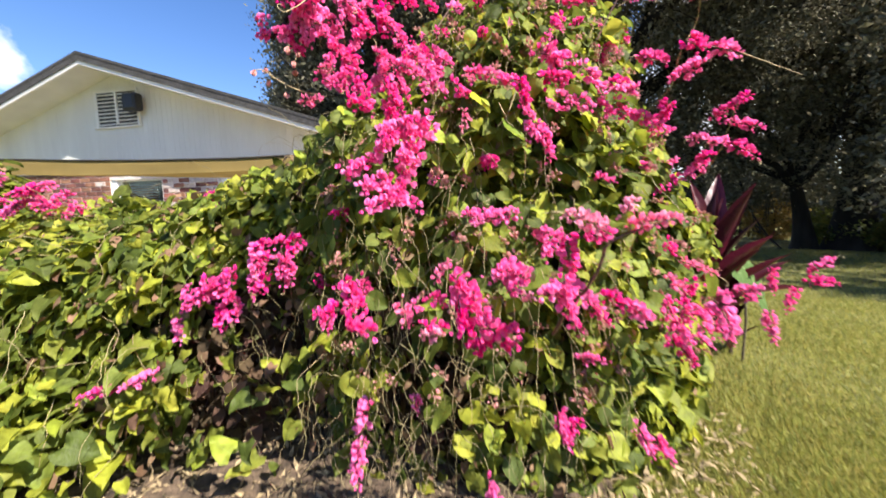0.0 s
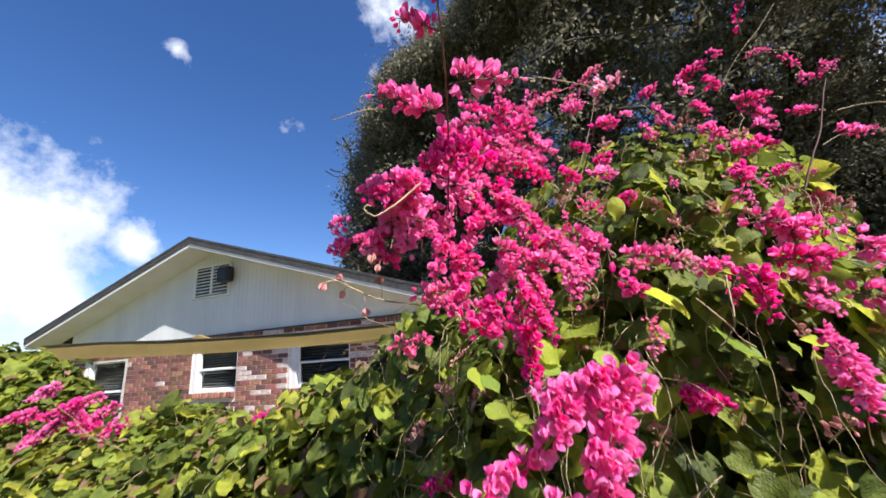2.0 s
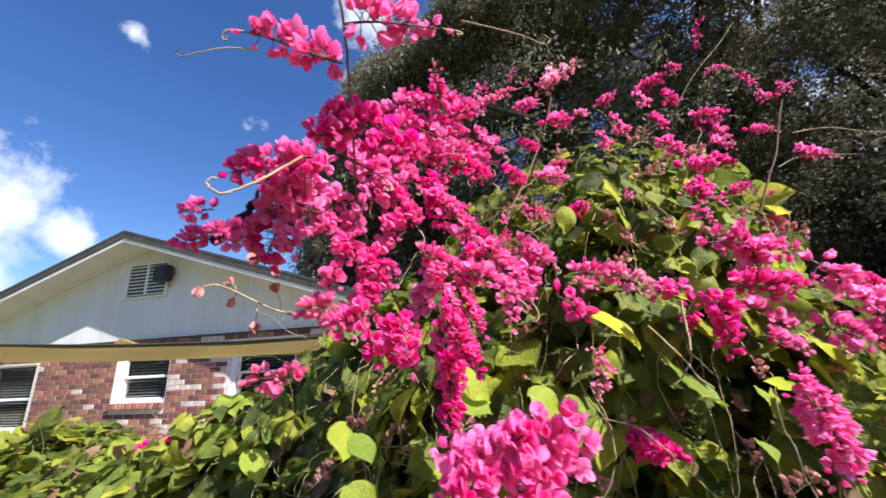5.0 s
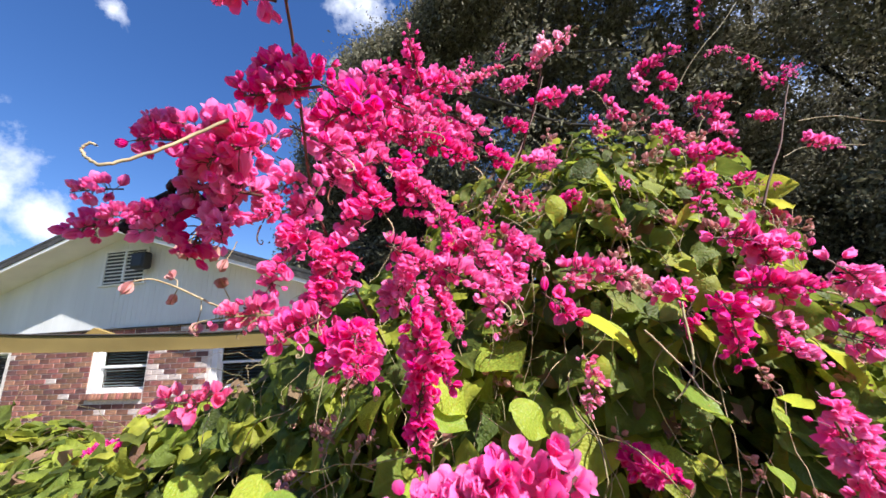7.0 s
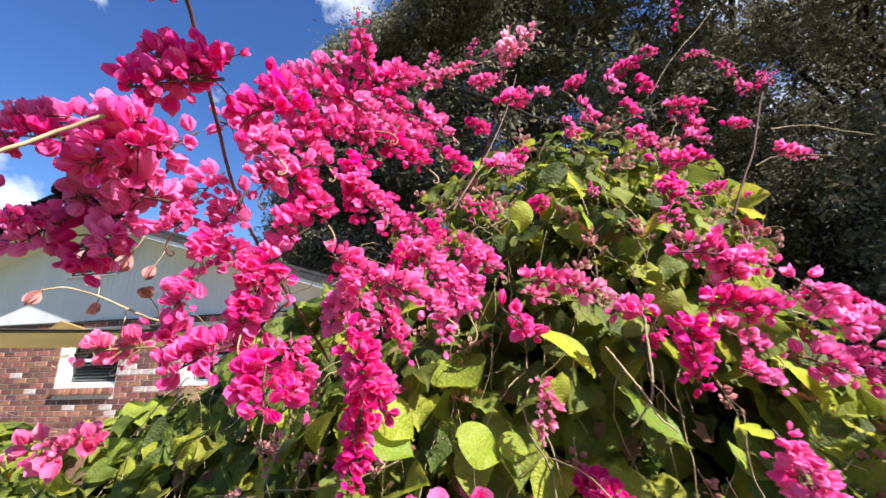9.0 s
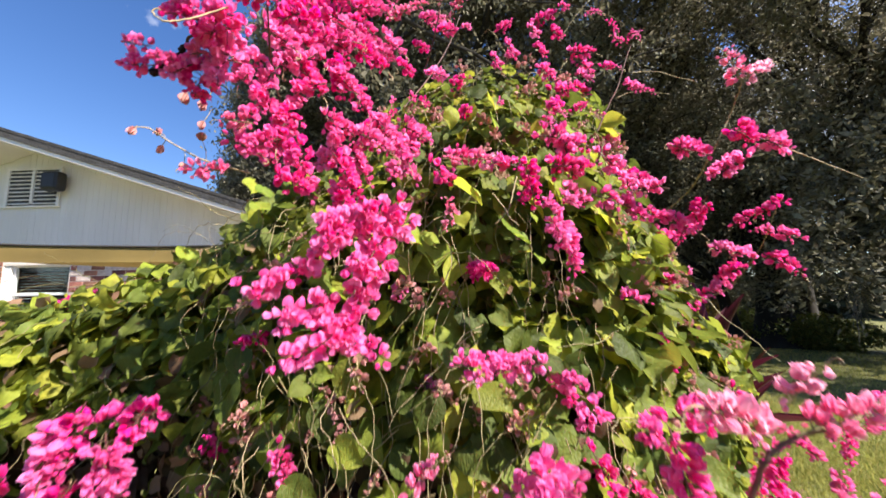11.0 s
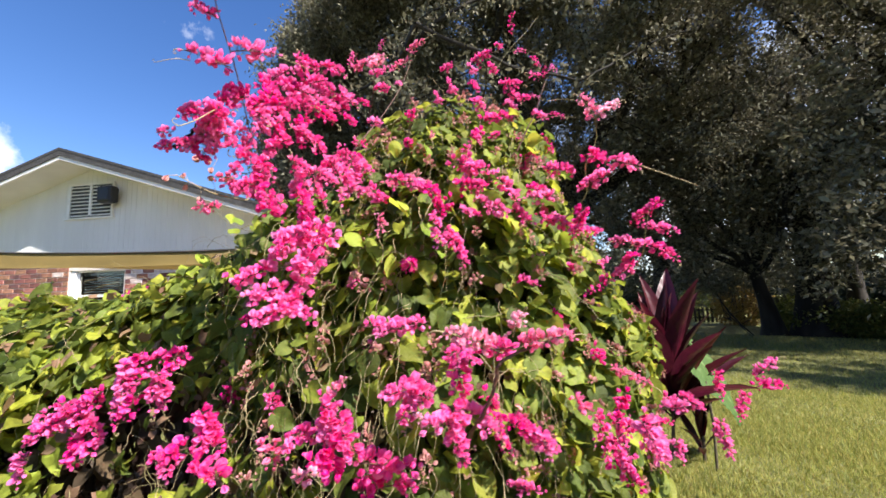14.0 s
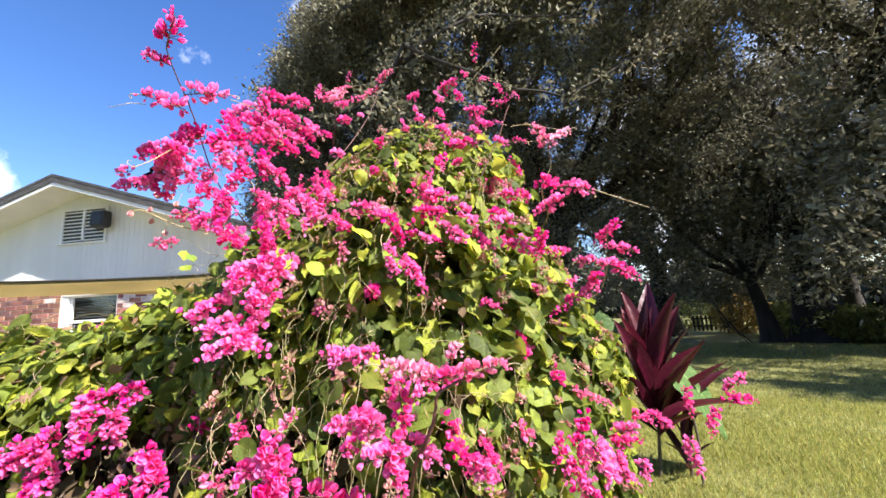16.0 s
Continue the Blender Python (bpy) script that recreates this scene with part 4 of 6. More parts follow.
def bloom(soup, p, axis, size, opening, rng, mat=0, shape=SEPAL):
    """One flower: three broad and two narrow sepals round a short stalk. opening 0 is a bud, 1 wide open."""
    axis = unit(np.asarray(axis, dtype=float))
    ref = unit(np.cross(axis, (0.3, 0.5, 0.8)))
    oth = np.cross(axis, ref)
    for k in range(5):
        a = 2 * np.pi * (k / 5) + rng.normal(0, 0.15)
        radial = ref * math.cos(a) + oth * math.sin(a)
        o = opening * rng.uniform(0.7, 1.15)
        tip = unit(axis * (1.05 - o * 0.75) + radial * (0.12 + o * 0.8))
        face = unit(axis * (0.15 + o) - radial * (1 - o * 0.6))
        s = size * (1.0 if k % 2 == 0 else 0.82) * rng.uniform(0.9, 1.1)
        V, F, _ = scatter(shape[0] * np.array((1.0 if k % 2 == 0 else 0.8, 1, 1)), shape[1], shape[0][:, :2], p[None] + 0 * radial, face[None], tip[None], np.array([s]))
        soup.add(V, F, mat, shape[0][:, :2])


def spray_mesh(length, count, rng, tendril=True, droop=0.4, buds=0.3, fat=1.0, mats=None, shape=SEPAL):
    """A raceme along +y: stalk, blooms in clusters along it, buds towards its end, a curled tendril last. Gravity is -z."""
    soup = Soup()
    n = 14
    s = np.linspace(0, 1, n)
    path = np.stack([0.10 * length * np.sin(2.4 * s + rng.uniform(0, 3)) * s, s * length, -droop * length * s ** 2], -1)
    soup.tube(path, np.linspace(0.0010, 0.0005, n), 1, 5)
    for k in range(count):
        f = 0.12 + 0.86 * (k + rng.uniform(0, 0.8)) / count
        p = np.array([np.interp(f, s, path[:, i]) for i in range(3)])
        out = unit(rng.normal(0, 1, 3) * (1, 0.5, 0.8) + np.array((0, 0.25, 0.45)))
        late = f > 1 - buds
        size = rng.uniform(0.0098, 0.0152) * (1 - 0.45 * max(0, f - 0.6) / 0.4) * fat
        q = p + out * rng.uniform(0.004, 0.013) * fat * (1 - 0.5 * f)
        soup.tube([p, (p + q) / 2 + (0, 0, 0.001), q], 0.0005, 1, 3)
        bloom(soup, q, out + np.array((0, 0.2, 0.25)), size, 0.12 if late and rng.random() < 0.7 else rng.uniform(0.12, 0.48), rng, 0, shape)
    for k in range(count // 2):
        f = rng.uniform(0.1, 1.0)
        p = np.array([np.interp(f, s, path[:, i]) for i in range(3)])
        out = unit(rng.normal(0, 1, 3) + np.array((0, 0.3, 0.2)))
        q = p + out * rng.uniform(0.011, 0.020) * fat * (1 - 0.4 * f)
        soup.tube([p, (p + q) / 2 + (0, 0, 0.001), q], 0.0004, 1, 3)
        bloom(soup, q, out + np.array((0, 0.1, -0.2)), rng.uniform(0.0050, 0.0085) * fat, rng.uniform(0.05, 0.4), rng, 0, shape)
    if tendril:
        e, d = path[-1], unit(path[-1] - path[-2])
        u = np.linspace(0, 1, 16)
        turn = u ** 2.5 * rng.uniform(4, 9)
        c = unit(np.cross(d, (1, 0.2, 0.4)))
        w = np.cumsum((d[None] * np.cos(turn)[:, None] + c[None] * np.sin(turn)[:, None]) * (0.0045 * (1 - 0.6 * u))[:, None], axis=0) * length * 9
        soup.tube(e + w, np.linspace(0.0008, 0.0004, 16), 2, 4)
    return soup.mesh("flower_spray", mats or [M_PETAL, M_REDSTEM, M_DRY])


srng = np.random.default_rng(23)
CLASSES = []
for length, count, tendril, droop, buds in ((0.045, 18, False, 0.1, 0.2), (0.065, 28, True, 0.1, 0.2), (0.085, 39, False, 0.12, 0.15), (0.11, 51, True, 0.12, 0.2), (0.17, 76, True, 0.1, 0.25)):
    CLASSES.append((length, [spray_mesh(length, count, srng, tendril, droop, buds, 0.90) for _ in range(4)]))


BOLD = [(length, [spray_mesh(length, count, srng, False, 0.1, 0.15, 0.98, None, BROAD_SEPAL) for _ in range(4)]) for length, count in ((0.045, 18), (0.075, 28), (0.11, 42))]
FADED = [(length, [spray_mesh(length, count, srng, True, 0.1, 0.35, 0.76, [M_PALE, M_STEM, M_DRY]) for _ in range(3)]) for length, count in ((0.045, 18), (0.075, 30), (0.11, 42))]


def spray(kind, p, d, length, roll=0.0):
    """Places one spray: root at p, running along d."""
    scale = length / kind[0]
    kind = kind[1]
    y = Vector(d).normalized()
    z = Vector((0, 0, 1)) - y * y.z
    z = z.normalized() if z.length > 0.15 else Vector((0.2, -1, 0)).normalized()
    x = y.cross(z).normalized()
    z = x.cross(y)
    m = Matrix(((x.x, y.x, z.x, p[0]), (x.y, y.y, z.y, p[1]), (x.z, y.z, z.z, p[2]), (0, 0, 0, 1))) @ Matrix.Rotation(roll, 4, "Y") @ Matrix.Scale(scale, 4)
    return part("flower_spray", kind[int(srng.integers(0, len(kind)))], None, VINE, at=m)


# loose sprays all over the sunny side
mp, mn = mound_points(4000, srng)
k = (mn[:, 1] < 0.1) & (mp[:, 2] > 0.35)
mp, mn = mp[k], mn[k]
for i in range(46):
    spray(CLASSES[i % 3], mp[i] + mn[i] * 0.02, mn[i] * 0.6 + srng.normal(0, 0.5, 3) + (0, 0, -0.3), CLASSES[i % 3][0] * srng.uniform(0.8, 1.1), srng.uniform(-0.5, 0.5))


# flower sprays where they stand: root, then tip
SPRAYS_UPRIGHT = [
    (-0.165, 0.616, 1.238, -0.198, 0.612, 1.256),
    (-0.163, 0.650, 1.206, -0.097, 0.662, 1.222),
    (-0.171, 0.670, 1.191, -0.236, 0.665, 1.218),
]
SPRAYS_CENTRE = [
    (-0.030, 0.570, 0.628, 0.001, 0.562, 0.631),
    (0.009, 0.560, 0.668, 0.040, 0.552, 0.640),
    (0.037, 0.550, 0.638, 0.055, 0.542, 0.607),
    (0.018, 0.550, 0.634, 0.027, 0.542, 0.589),
    (0.023, 0.560, 0.655, 0.025, 0.552, 0.616),
    (0.075, 0.700, 0.634, 0.150, 0.692, 0.627),
    (0.037, 0.632, 0.566, 0.122, 0.644, 0.557),
]
SPRAYS_CROWN_LEFT = [
    (-0.153, 0.700, 1.155, -0.198, 0.692, 1.150),
    (-0.151, 0.700, 1.165, -0.185, 0.692, 1.162),
    (-0.159, 0.695, 1.154, -0.182, 0.687, 1.142),
    (-0.211, 0.735, 1.152, -0.276, 0.727, 1.152),
    (-0.208, 0.740, 1.142, -0.256, 0.732, 1.128),
    (-0.134, 0.760, 1.190, -0.170, 0.752, 1.166),
    (-0.214, 0.760, 1.109, -0.265, 0.752, 1.120),
    (-0.164, 0.760, 1.016, -0.198, 0.752, 1.003),
    (-0.199, 0.780, 1.066, -0.214, 0.772, 1.041),
    (-0.156, 0.840, 1.078, -0.210, 0.832, 1.035),
    (-0.166, 0.850, 1.052, -0.205, 0.842, 1.018),
]
SPRAYS_PALE = [
    (-0.017, 0.700, 0.632, 0.008, 0.692, 0.669),
    (-0.069, 0.600, 0.623, -0.063, 0.592, 0.581),
    (-0.045, 0.620, 0.553, -0.011, 0.612, 0.567),
    (0.121, 0.660, 0.615, 0.151, 0.652, 0.611),
    (-0.182, 0.720, 1.015, -0.213, 0.712, 1.016),
    (-0.191, 0.730, 1.018, -0.202, 0.722, 1.008),
    (-0.214, 0.740, 0.967, -0.251, 0.732, 0.971),
    (-0.223, 0.740, 0.975, -0.235, 0.732, 0.963),
    (0.261, 0.570, 0.739, 0.267, 0.550, 0.774),
    (0.256, 0.560, 0.723, 0.328, 0.540, 0.749),
    (0.246, 0.570, 0.718, 0.171, 0.550, 0.758),
    (0.349, 0.620, 0.646, 0.377, 0.600, 0.627),
    (0.533, 0.880, 0.631, 0.620, 0.860, 0.604),
    (-0.053, 1.100, 1.449, 0.037, 1.080, 1.498),
    (0.065, 1.200, 1.513, 0.162, 1.180, 1.608),
    (0.042, 0.870, 1.313, 0.046, 0.866, 1.347),
    (0.042, 0.870, 1.313, 0.066, 0.840, 1.328),
    (0.105, 0.950, 1.074, 0.154, 0.940, 1.068),
    (0.052, 0.930, 1.064, 0.083, 0.920, 1.059),
    (0.050, 0.880, 0.983, 0.057, 0.870, 0.958),
    (0.062, 0.880, 0.960, 0.047, 0.870, 0.934),
    (0.516, 0.804, 1.160, 0.566, 0.804, 1.200),
    (0.516, 0.804, 1.160, 0.486, 0.804, 1.205),
]
SPRAYS_UPRIGHT_TOP = [
    (-0.162, 0.600, 1.257, -0.144, 0.580, 1.301),
    (-0.097, 0.856, 1.272, -0.105, 0.827, 1.317),
    (-0.099, 0.860, 1.270, -0.062, 0.850, 1.279),
    (-0.110, 0.860, 1.252, -0.157, 0.850, 1.271),
]
SPRAYS_LEFT_NEAR = [
    (-0.220, 0.740, 1.149, -0.237, 0.720, 1.115),
    (-0.243, 0.720, 1.133, -0.267, 0.700, 1.123),
    (-0.252, 0.720, 1.147, -0.259, 0.700, 1.137),
    (-0.232, 0.760, 1.120, -0.261, 0.740, 1.108),
    (-0.237, 0.760, 1.101, -0.235, 0.740, 1.073),
    (-0.273, 0.740, 1.091, -0.272, 0.720, 1.086),
    (-0.209, 0.780, 1.112, -0.211, 0.760, 1.093),
    (-0.279, 0.720, 1.081, -0.274, 0.700, 1.076),
    (-0.142, 0.760, 1.010, -0.140, 0.740, 0.977),
]
SPRAYS_MASS = [
    (-0.206, 0.850, 1.279, -0.143, 0.830, 1.220),
    (-0.224, 0.820, 1.208, -0.164, 0.800, 1.171),
    (-0.226, 0.770, 1.137, -0.250, 0.750, 1.089),
    (-0.204, 0.800, 1.150, -0.230, 0.780, 1.099),
    (-0.179, 0.860, 1.178, -0.133, 0.840, 1.126),
    (-0.161, 0.840, 1.208, -0.190, 0.820, 1.148),
    (-0.292, 0.735, 1.085, -0.314, 0.715, 1.074),
    (-0.264, 0.750, 1.098, -0.281, 0.730, 1.073),
    (-0.223, 0.830, 1.104, -0.166, 0.810, 1.057),
    (-0.170, 0.830, 1.088, -0.192, 0.810, 1.030),
    (-0.216, 0.780, 1.173, -0.236, 0.760, 1.138),
    (-0.191, 0.800, 1.110, -0.207, 0.780, 1.075),
    (-0.145, 0.830, 1.171, -0.189, 0.820, 1.150),
    (-0.130, 0.840, 1.137, -0.172, 0.830, 1.115),
    (-0.179, 0.860, 1.217, -0.133, 0.850, 1.181),
    (-0.129, 0.870, 1.180, -0.086, 0.860, 1.140),
    (-0.184, 0.800, 1.134, -0.202, 0.790, 1.099),
    (-0.112, 0.880, 1.214, -0.123, 0.870, 1.134),
    (-0.148, 0.840, 1.115, -0.180, 0.830, 1.090),
]
SPRAYS_MASS_LOW = [
    (-0.242, 0.800, 1.031, -0.192, 0.780, 1.009),
    (-0.166, 0.860, 1.027, -0.150, 0.840, 0.969),
    (-0.192, 0.850, 1.000, -0.149, 0.830, 0.979),
    (-0.100, 0.900, 1.098, -0.129, 0.880, 1.059),
    (-0.116, 0.900, 1.069, -0.104, 0.880, 1.017),
    (-0.108, 0.900, 1.020, -0.115, 0.880, 0.938),
    (-0.062, 0.920, 1.117, -0.083, 0.900, 1.060),
    (-0.025, 0.920, 1.119, 0.026, 0.900, 1.090),
    (0.006, 0.920, 1.094, -0.044, 0.900, 1.017),
    (0.021, 0.930, 1.115, -0.011, 0.910, 1.059),
    (0.026, 0.920, 1.050, 0.059, 0.900, 1.018),
    (0.065, 0.970, 1.082, 0.135, 0.950, 1.079),
]
SPRAYS_RIGHT = [
    (0.164, 0.77, 0.954, 0.169, 0.75, 0.929),
    (0.177, 0.77, 0.931, 0.17, 0.75, 0.893),
    (0.293, 0.88, 0.991, 0.331, 0.86, 0.976),
    (0.398, 0.97, 1.057, 0.455, 0.95, 1.042),
    (0.251, 0.9, 0.983, 0.27, 0.88, 0.974),
]
SPRAYS_BUD_TOP = [
    (0.032, 1.100, 1.451, 0.081, 1.080, 1.452),
    (0.432, 1.100, 1.563, 0.426, 1.080, 1.624),
    (0.438, 1.100, 1.517, 0.463, 1.080, 1.502),
    (0.528, 1.080, 1.454, 0.543, 1.060, 1.426),
    (0.501, 1.050, 1.288, 0.541, 1.030, 1.277),
    (0.032, 1.100, 1.513, 0.049, 1.080, 1.536),
    (-0.020, 1.050, 1.475, -0.046, 1.030, 1.429),
    (0.484, 1.100, 1.502, 0.502, 1.080, 1.456),
    (0.455, 1.080, 1.359, 0.488, 1.060, 1.349),
]
SPRAYS_HEDGE = [
    (-0.714, 1.34, 0.837, -0.808, 1.32, 0.826),
    (-0.73, 1.34, 0.82, -0.773, 1.32, 0.798),
    (-0.696, 1.35, 0.844, -0.747, 1.33, 0.804),
]
SPRAYS_HEDGE_TOP = [
    (-0.798, 1.31, 0.82, -0.687, 1.29, 0.846),
    (-0.764, 1.31, 0.787, -0.691, 1.29, 0.82),
    (-0.779, 1.3, 0.832, -0.698, 1.28, 0.796),
    (-0.729, 1.31, 0.85, -0.675, 1.29, 0.83),
]
SPRAYS_MASS_BACK = [
    (-0.181, 0.920, 1.313, -0.081, 0.900, 1.263),
    (-0.175, 1.000, 1.420, -0.044, 0.980, 1.372),
    (-0.123, 0.980, 1.351, -0.011, 0.960, 1.283),
    (-0.158, 0.900, 1.259, -0.042, 0.880, 1.197),
    (-0.106, 0.900, 1.173, -0.030, 0.880, 1.070),
    (-0.061, 0.920, 1.123, 0.002, 0.900, 1.047),
    (-0.138, 0.860, 1.095, -0.030, 0.840, 1.040),
    (-0.117, 0.840, 1.032, -0.074, 0.820, 0.966),
    (-0.212, 0.880, 1.224, -0.104, 0.860, 1.238),
    (-0.211, 0.900, 1.289, -0.139, 0.880, 1.332),
]
SPRAYS_FRONT = [
    (0.210, 0.900, 1.098, 0.301, 0.880, 1.088),
    (0.221, 0.890, 1.041, 0.291, 0.870, 1.039),
    (0.257, 0.900, 1.117, 0.258, 0.880, 1.024),
    (0.413, 0.930, 0.977, 0.507, 0.910, 0.947),
    (0.306, 0.880, 1.068, 0.363, 0.860, 1.001),
    (0.342, 0.900, 0.991, 0.389, 0.880, 0.958),
    (0.152, 0.825, 1.031, 0.196, 0.860, 0.973),
    (0.180, 0.782, 0.937, 0.240, 0.830, 0.865),
    (0.169, 0.880, 1.035, 0.125, 0.870, 1.040),
    (0.221, 0.860, 0.984, 0.250, 0.850, 0.971),
]
SPRAYS_ARM = [
    (0.479, 0.797, 1.076, 0.612, 0.831, 1.065),
    (0.577, 0.857, 1.059, 0.492, 0.870, 1.031),
    (0.481, 0.845, 1.053, 0.412, 0.843, 1.068),
    (0.513, 0.890, 0.997, 0.524, 0.979, 0.941),
    (0.685, 1.170, 0.968, 0.437, 1.106, 1.008),
    (0.470, 0.926, 1.020, 0.406, 0.953, 1.034),
    (0.770, 0.951, 0.932, 0.715, 0.995, 0.967),
    (0.724, 0.935, 1.007, 0.723, 1.050, 0.982),
    (0.789, 1.083, 0.915, 0.652, 1.046, 0.933),
    (0.710, 0.986, 0.908, 0.772, 0.969, 0.873),
    (0.701, 1.015, 0.883, 0.698, 1.082, 0.872),
    (0.725, 1.083, 0.865, 0.568, 1.047, 0.795),
]
SPRAYS_MIDDLE = [
    (-0.021, 0.735, 0.932, -0.111, 0.725, 0.910),
    (-0.010, 0.740, 0.918, -0.061, 0.730, 0.895),
    (-0.044, 0.730, 0.931, -0.097, 0.720, 0.909),
    (-0.034, 0.74, 0.92, -0.099, 0.72, 0.907),
    (-0.045, 0.73, 0.894, -0.07, 0.71, 0.851),
    (-0.112, 0.73, 0.868, -0.176, 0.71, 0.834),
    (-0.097, 0.72, 0.829, -0.142, 0.7, 0.809),
    (-0.111, 0.72, 0.811, -0.041, 0.7, 0.766),
    (-0.083, 0.71, 0.795, -0.139, 0.69, 0.769),
    (-0.039, 0.74, 0.88, -0.074, 0.72, 0.827),
    (-0.08, 0.73, 0.917, -0.108, 0.71, 0.877),
    (-0.059, 0.73, 0.836, -0.087, 0.71, 0.782),
]
SPRAYS_LOW_LEFT = [
    (-0.272, 0.770, 0.709, -0.351, 0.762, 0.709),
    (-0.289, 0.760, 0.715, -0.304, 0.752, 0.683),
    (-0.354, 0.750, 0.714, -0.370, 0.742, 0.653),
    (-0.346, 0.750, 0.673, -0.381, 0.742, 0.626),
    (-0.327, 0.750, 0.683, -0.311, 0.742, 0.622),
    (-0.414, 0.760, 0.655, -0.442, 0.752, 0.625),
    (-0.449, 0.760, 0.624, -0.519, 0.752, 0.593),
    (-0.478, 0.760, 0.641, -0.412, 0.752, 0.591),
    (-0.445, 0.770, 0.587, -0.456, 0.762, 0.541),
    (-0.540, 0.780, 0.558, -0.549, 0.772, 0.513),
]
SPRAYS_LOW_MIDDLE = [
    (0.152, 0.75, 0.752, 0.057, 0.73, 0.747),
    (0.229, 0.66, 0.705, 0.275, 0.64, 0.72),
    (0.188, 0.62, 0.638, 0.242, 0.6, 0.609),
    (0.252, 0.62, 0.618, 0.302, 0.6, 0.597),
    (0.286, 0.61, 0.595, 0.306, 0.59, 0.579),
    (0.114, 0.64, 0.661, 0.081, 0.62, 0.66),
    (0.127, 0.63, 0.632, 0.099, 0.61, 0.63),
    (0.195, 0.63, 0.705, 0.172, 0.61, 0.718),
]
SPRAYS_LOW_RIGHT = [
    (0.563, 0.860, 0.588, 0.515, 0.840, 0.532),
    (0.571, 0.840, 0.538, 0.481, 0.820, 0.480),
    (0.603, 0.850, 0.517, 0.613, 0.830, 0.460),
    (0.543, 0.830, 0.492, 0.513, 0.810, 0.460),
    (0.508, 0.880, 0.679, 0.515, 0.860, 0.648),
    (1.080, 1.130, 0.539, 1.127, 1.110, 0.591),
    (1.067, 1.130, 0.518, 1.151, 1.110, 0.520),
    (1.047, 1.130, 0.499, 0.999, 1.110, 0.440),
    (0.944, 1.100, 0.573, 0.933, 1.080, 0.502),
    (0.793, 1.050, 0.523, 0.846, 1.030, 0.490),
    (0.899, 1.050, 0.460, 0.892, 1.030, 0.372),
    (0.509, 0.840, 0.554, 0.463, 0.820, 0.512),
    (0.712, 0.950, 0.456, 0.707, 0.930, 0.415),
]
SPRAYS_NEAR_RIGHT = [
    (0.187, 0.600, 0.720, 0.186, 0.580, 0.655),
    (0.180, 0.580, 0.660, 0.178, 0.560, 0.592),
    (0.185, 0.580, 0.624, 0.145, 0.560, 0.640),
    (0.289, 0.600, 0.606, 0.312, 0.580, 0.588),
    (0.497, 0.700, 0.580, 0.518, 0.680, 0.533),
    (0.548, 0.720, 0.588, 0.578, 0.700, 0.600),
    (0.236, 0.800, 0.682, 0.204, 0.780, 0.663),
    (0.098, 0.700, 0.654, 0.149, 0.680, 0.637),
    (0.031, 0.760, 0.745, 0.127, 0.740, 0.753),
]
SPRAYS_NEAR_LEFT = [
    (-0.161, 0.6, 0.659, -0.127, 0.58, 0.616),
    (-0.142, 0.6, 0.654, -0.141, 0.58, 0.616),
    (-0.159, 0.58, 0.617, -0.19, 0.56, 0.611),
    (-0.154, 0.58, 0.596, -0.113, 0.56, 0.587),
    (-0.177, 0.58, 0.612, -0.177, 0.56, 0.593),
    (-0.051, 0.68, 0.596, -0.068, 0.66, 0.578),
    (-0.038, 0.68, 0.552, -0.002, 0.66, 0.553),
    (0.09, 0.66, 0.52, 0.042, 0.64, 0.528),
    (0.097, 0.66, 0.52, 0.12, 0.64, 0.525),
    (-0.531, 0.8, 0.614, -0.539, 0.78, 0.597),
]
SPRAYS_LOWER = [
    (-0.132, 0.66, 0.439, -0.161, 0.64, 0.378),
    (-0.151, 0.66, 0.366, -0.176, 0.64, 0.272),
    (-0.065, 0.75, 0.395, -0.065, 0.73, 0.367),
    (0.061, 0.62, 0.308, 0.077, 0.6, 0.275),
    (0.219, 0.75, 0.358, 0.244, 0.73, 0.279),
    (0.277, 0.75, 0.332, 0.23, 0.73, 0.303),
    (0.405, 0.8, 0.289, 0.445, 0.78, 0.217),
    (0.437, 0.8, 0.256, 0.484, 0.78, 0.209),
    (-0.733, 0.95, 0.369, -0.819, 0.93, 0.344),
    (-0.83, 0.95, 0.335, -0.928, 0.93, 0.324),
    (-1.355, 1.2, 0.456, -1.277, 1.18, 0.415),
    (0.525, 0.9, 0.448, 0.595, 0.88, 0.385),
    (0.59, 0.9, 0.515, 0.619, 0.88, 0.452),
]
SPRAYS_FAR_LEFT = [
    (-1.502, 1.5, 0.905, -1.602, 1.48, 0.877),
    (-1.451, 1.5, 0.867, -1.521, 1.48, 0.805),
    (-1.65, 1.5, 0.877, -1.497, 1.48, 0.787),
    (-1.735, 1.5, 0.855, -1.842, 1.48, 0.854),
    (-1.723, 1.5, 0.81, -1.766, 1.48, 0.748),
    (-1.4, 1.48, 0.825, -1.425, 1.46, 0.756),
    (-1.619, 1.5, 0.84, -1.691, 1.48, 0.795),
    (-1.769, 1.6, 0.93, -1.861, 1.58, 0.917),
]
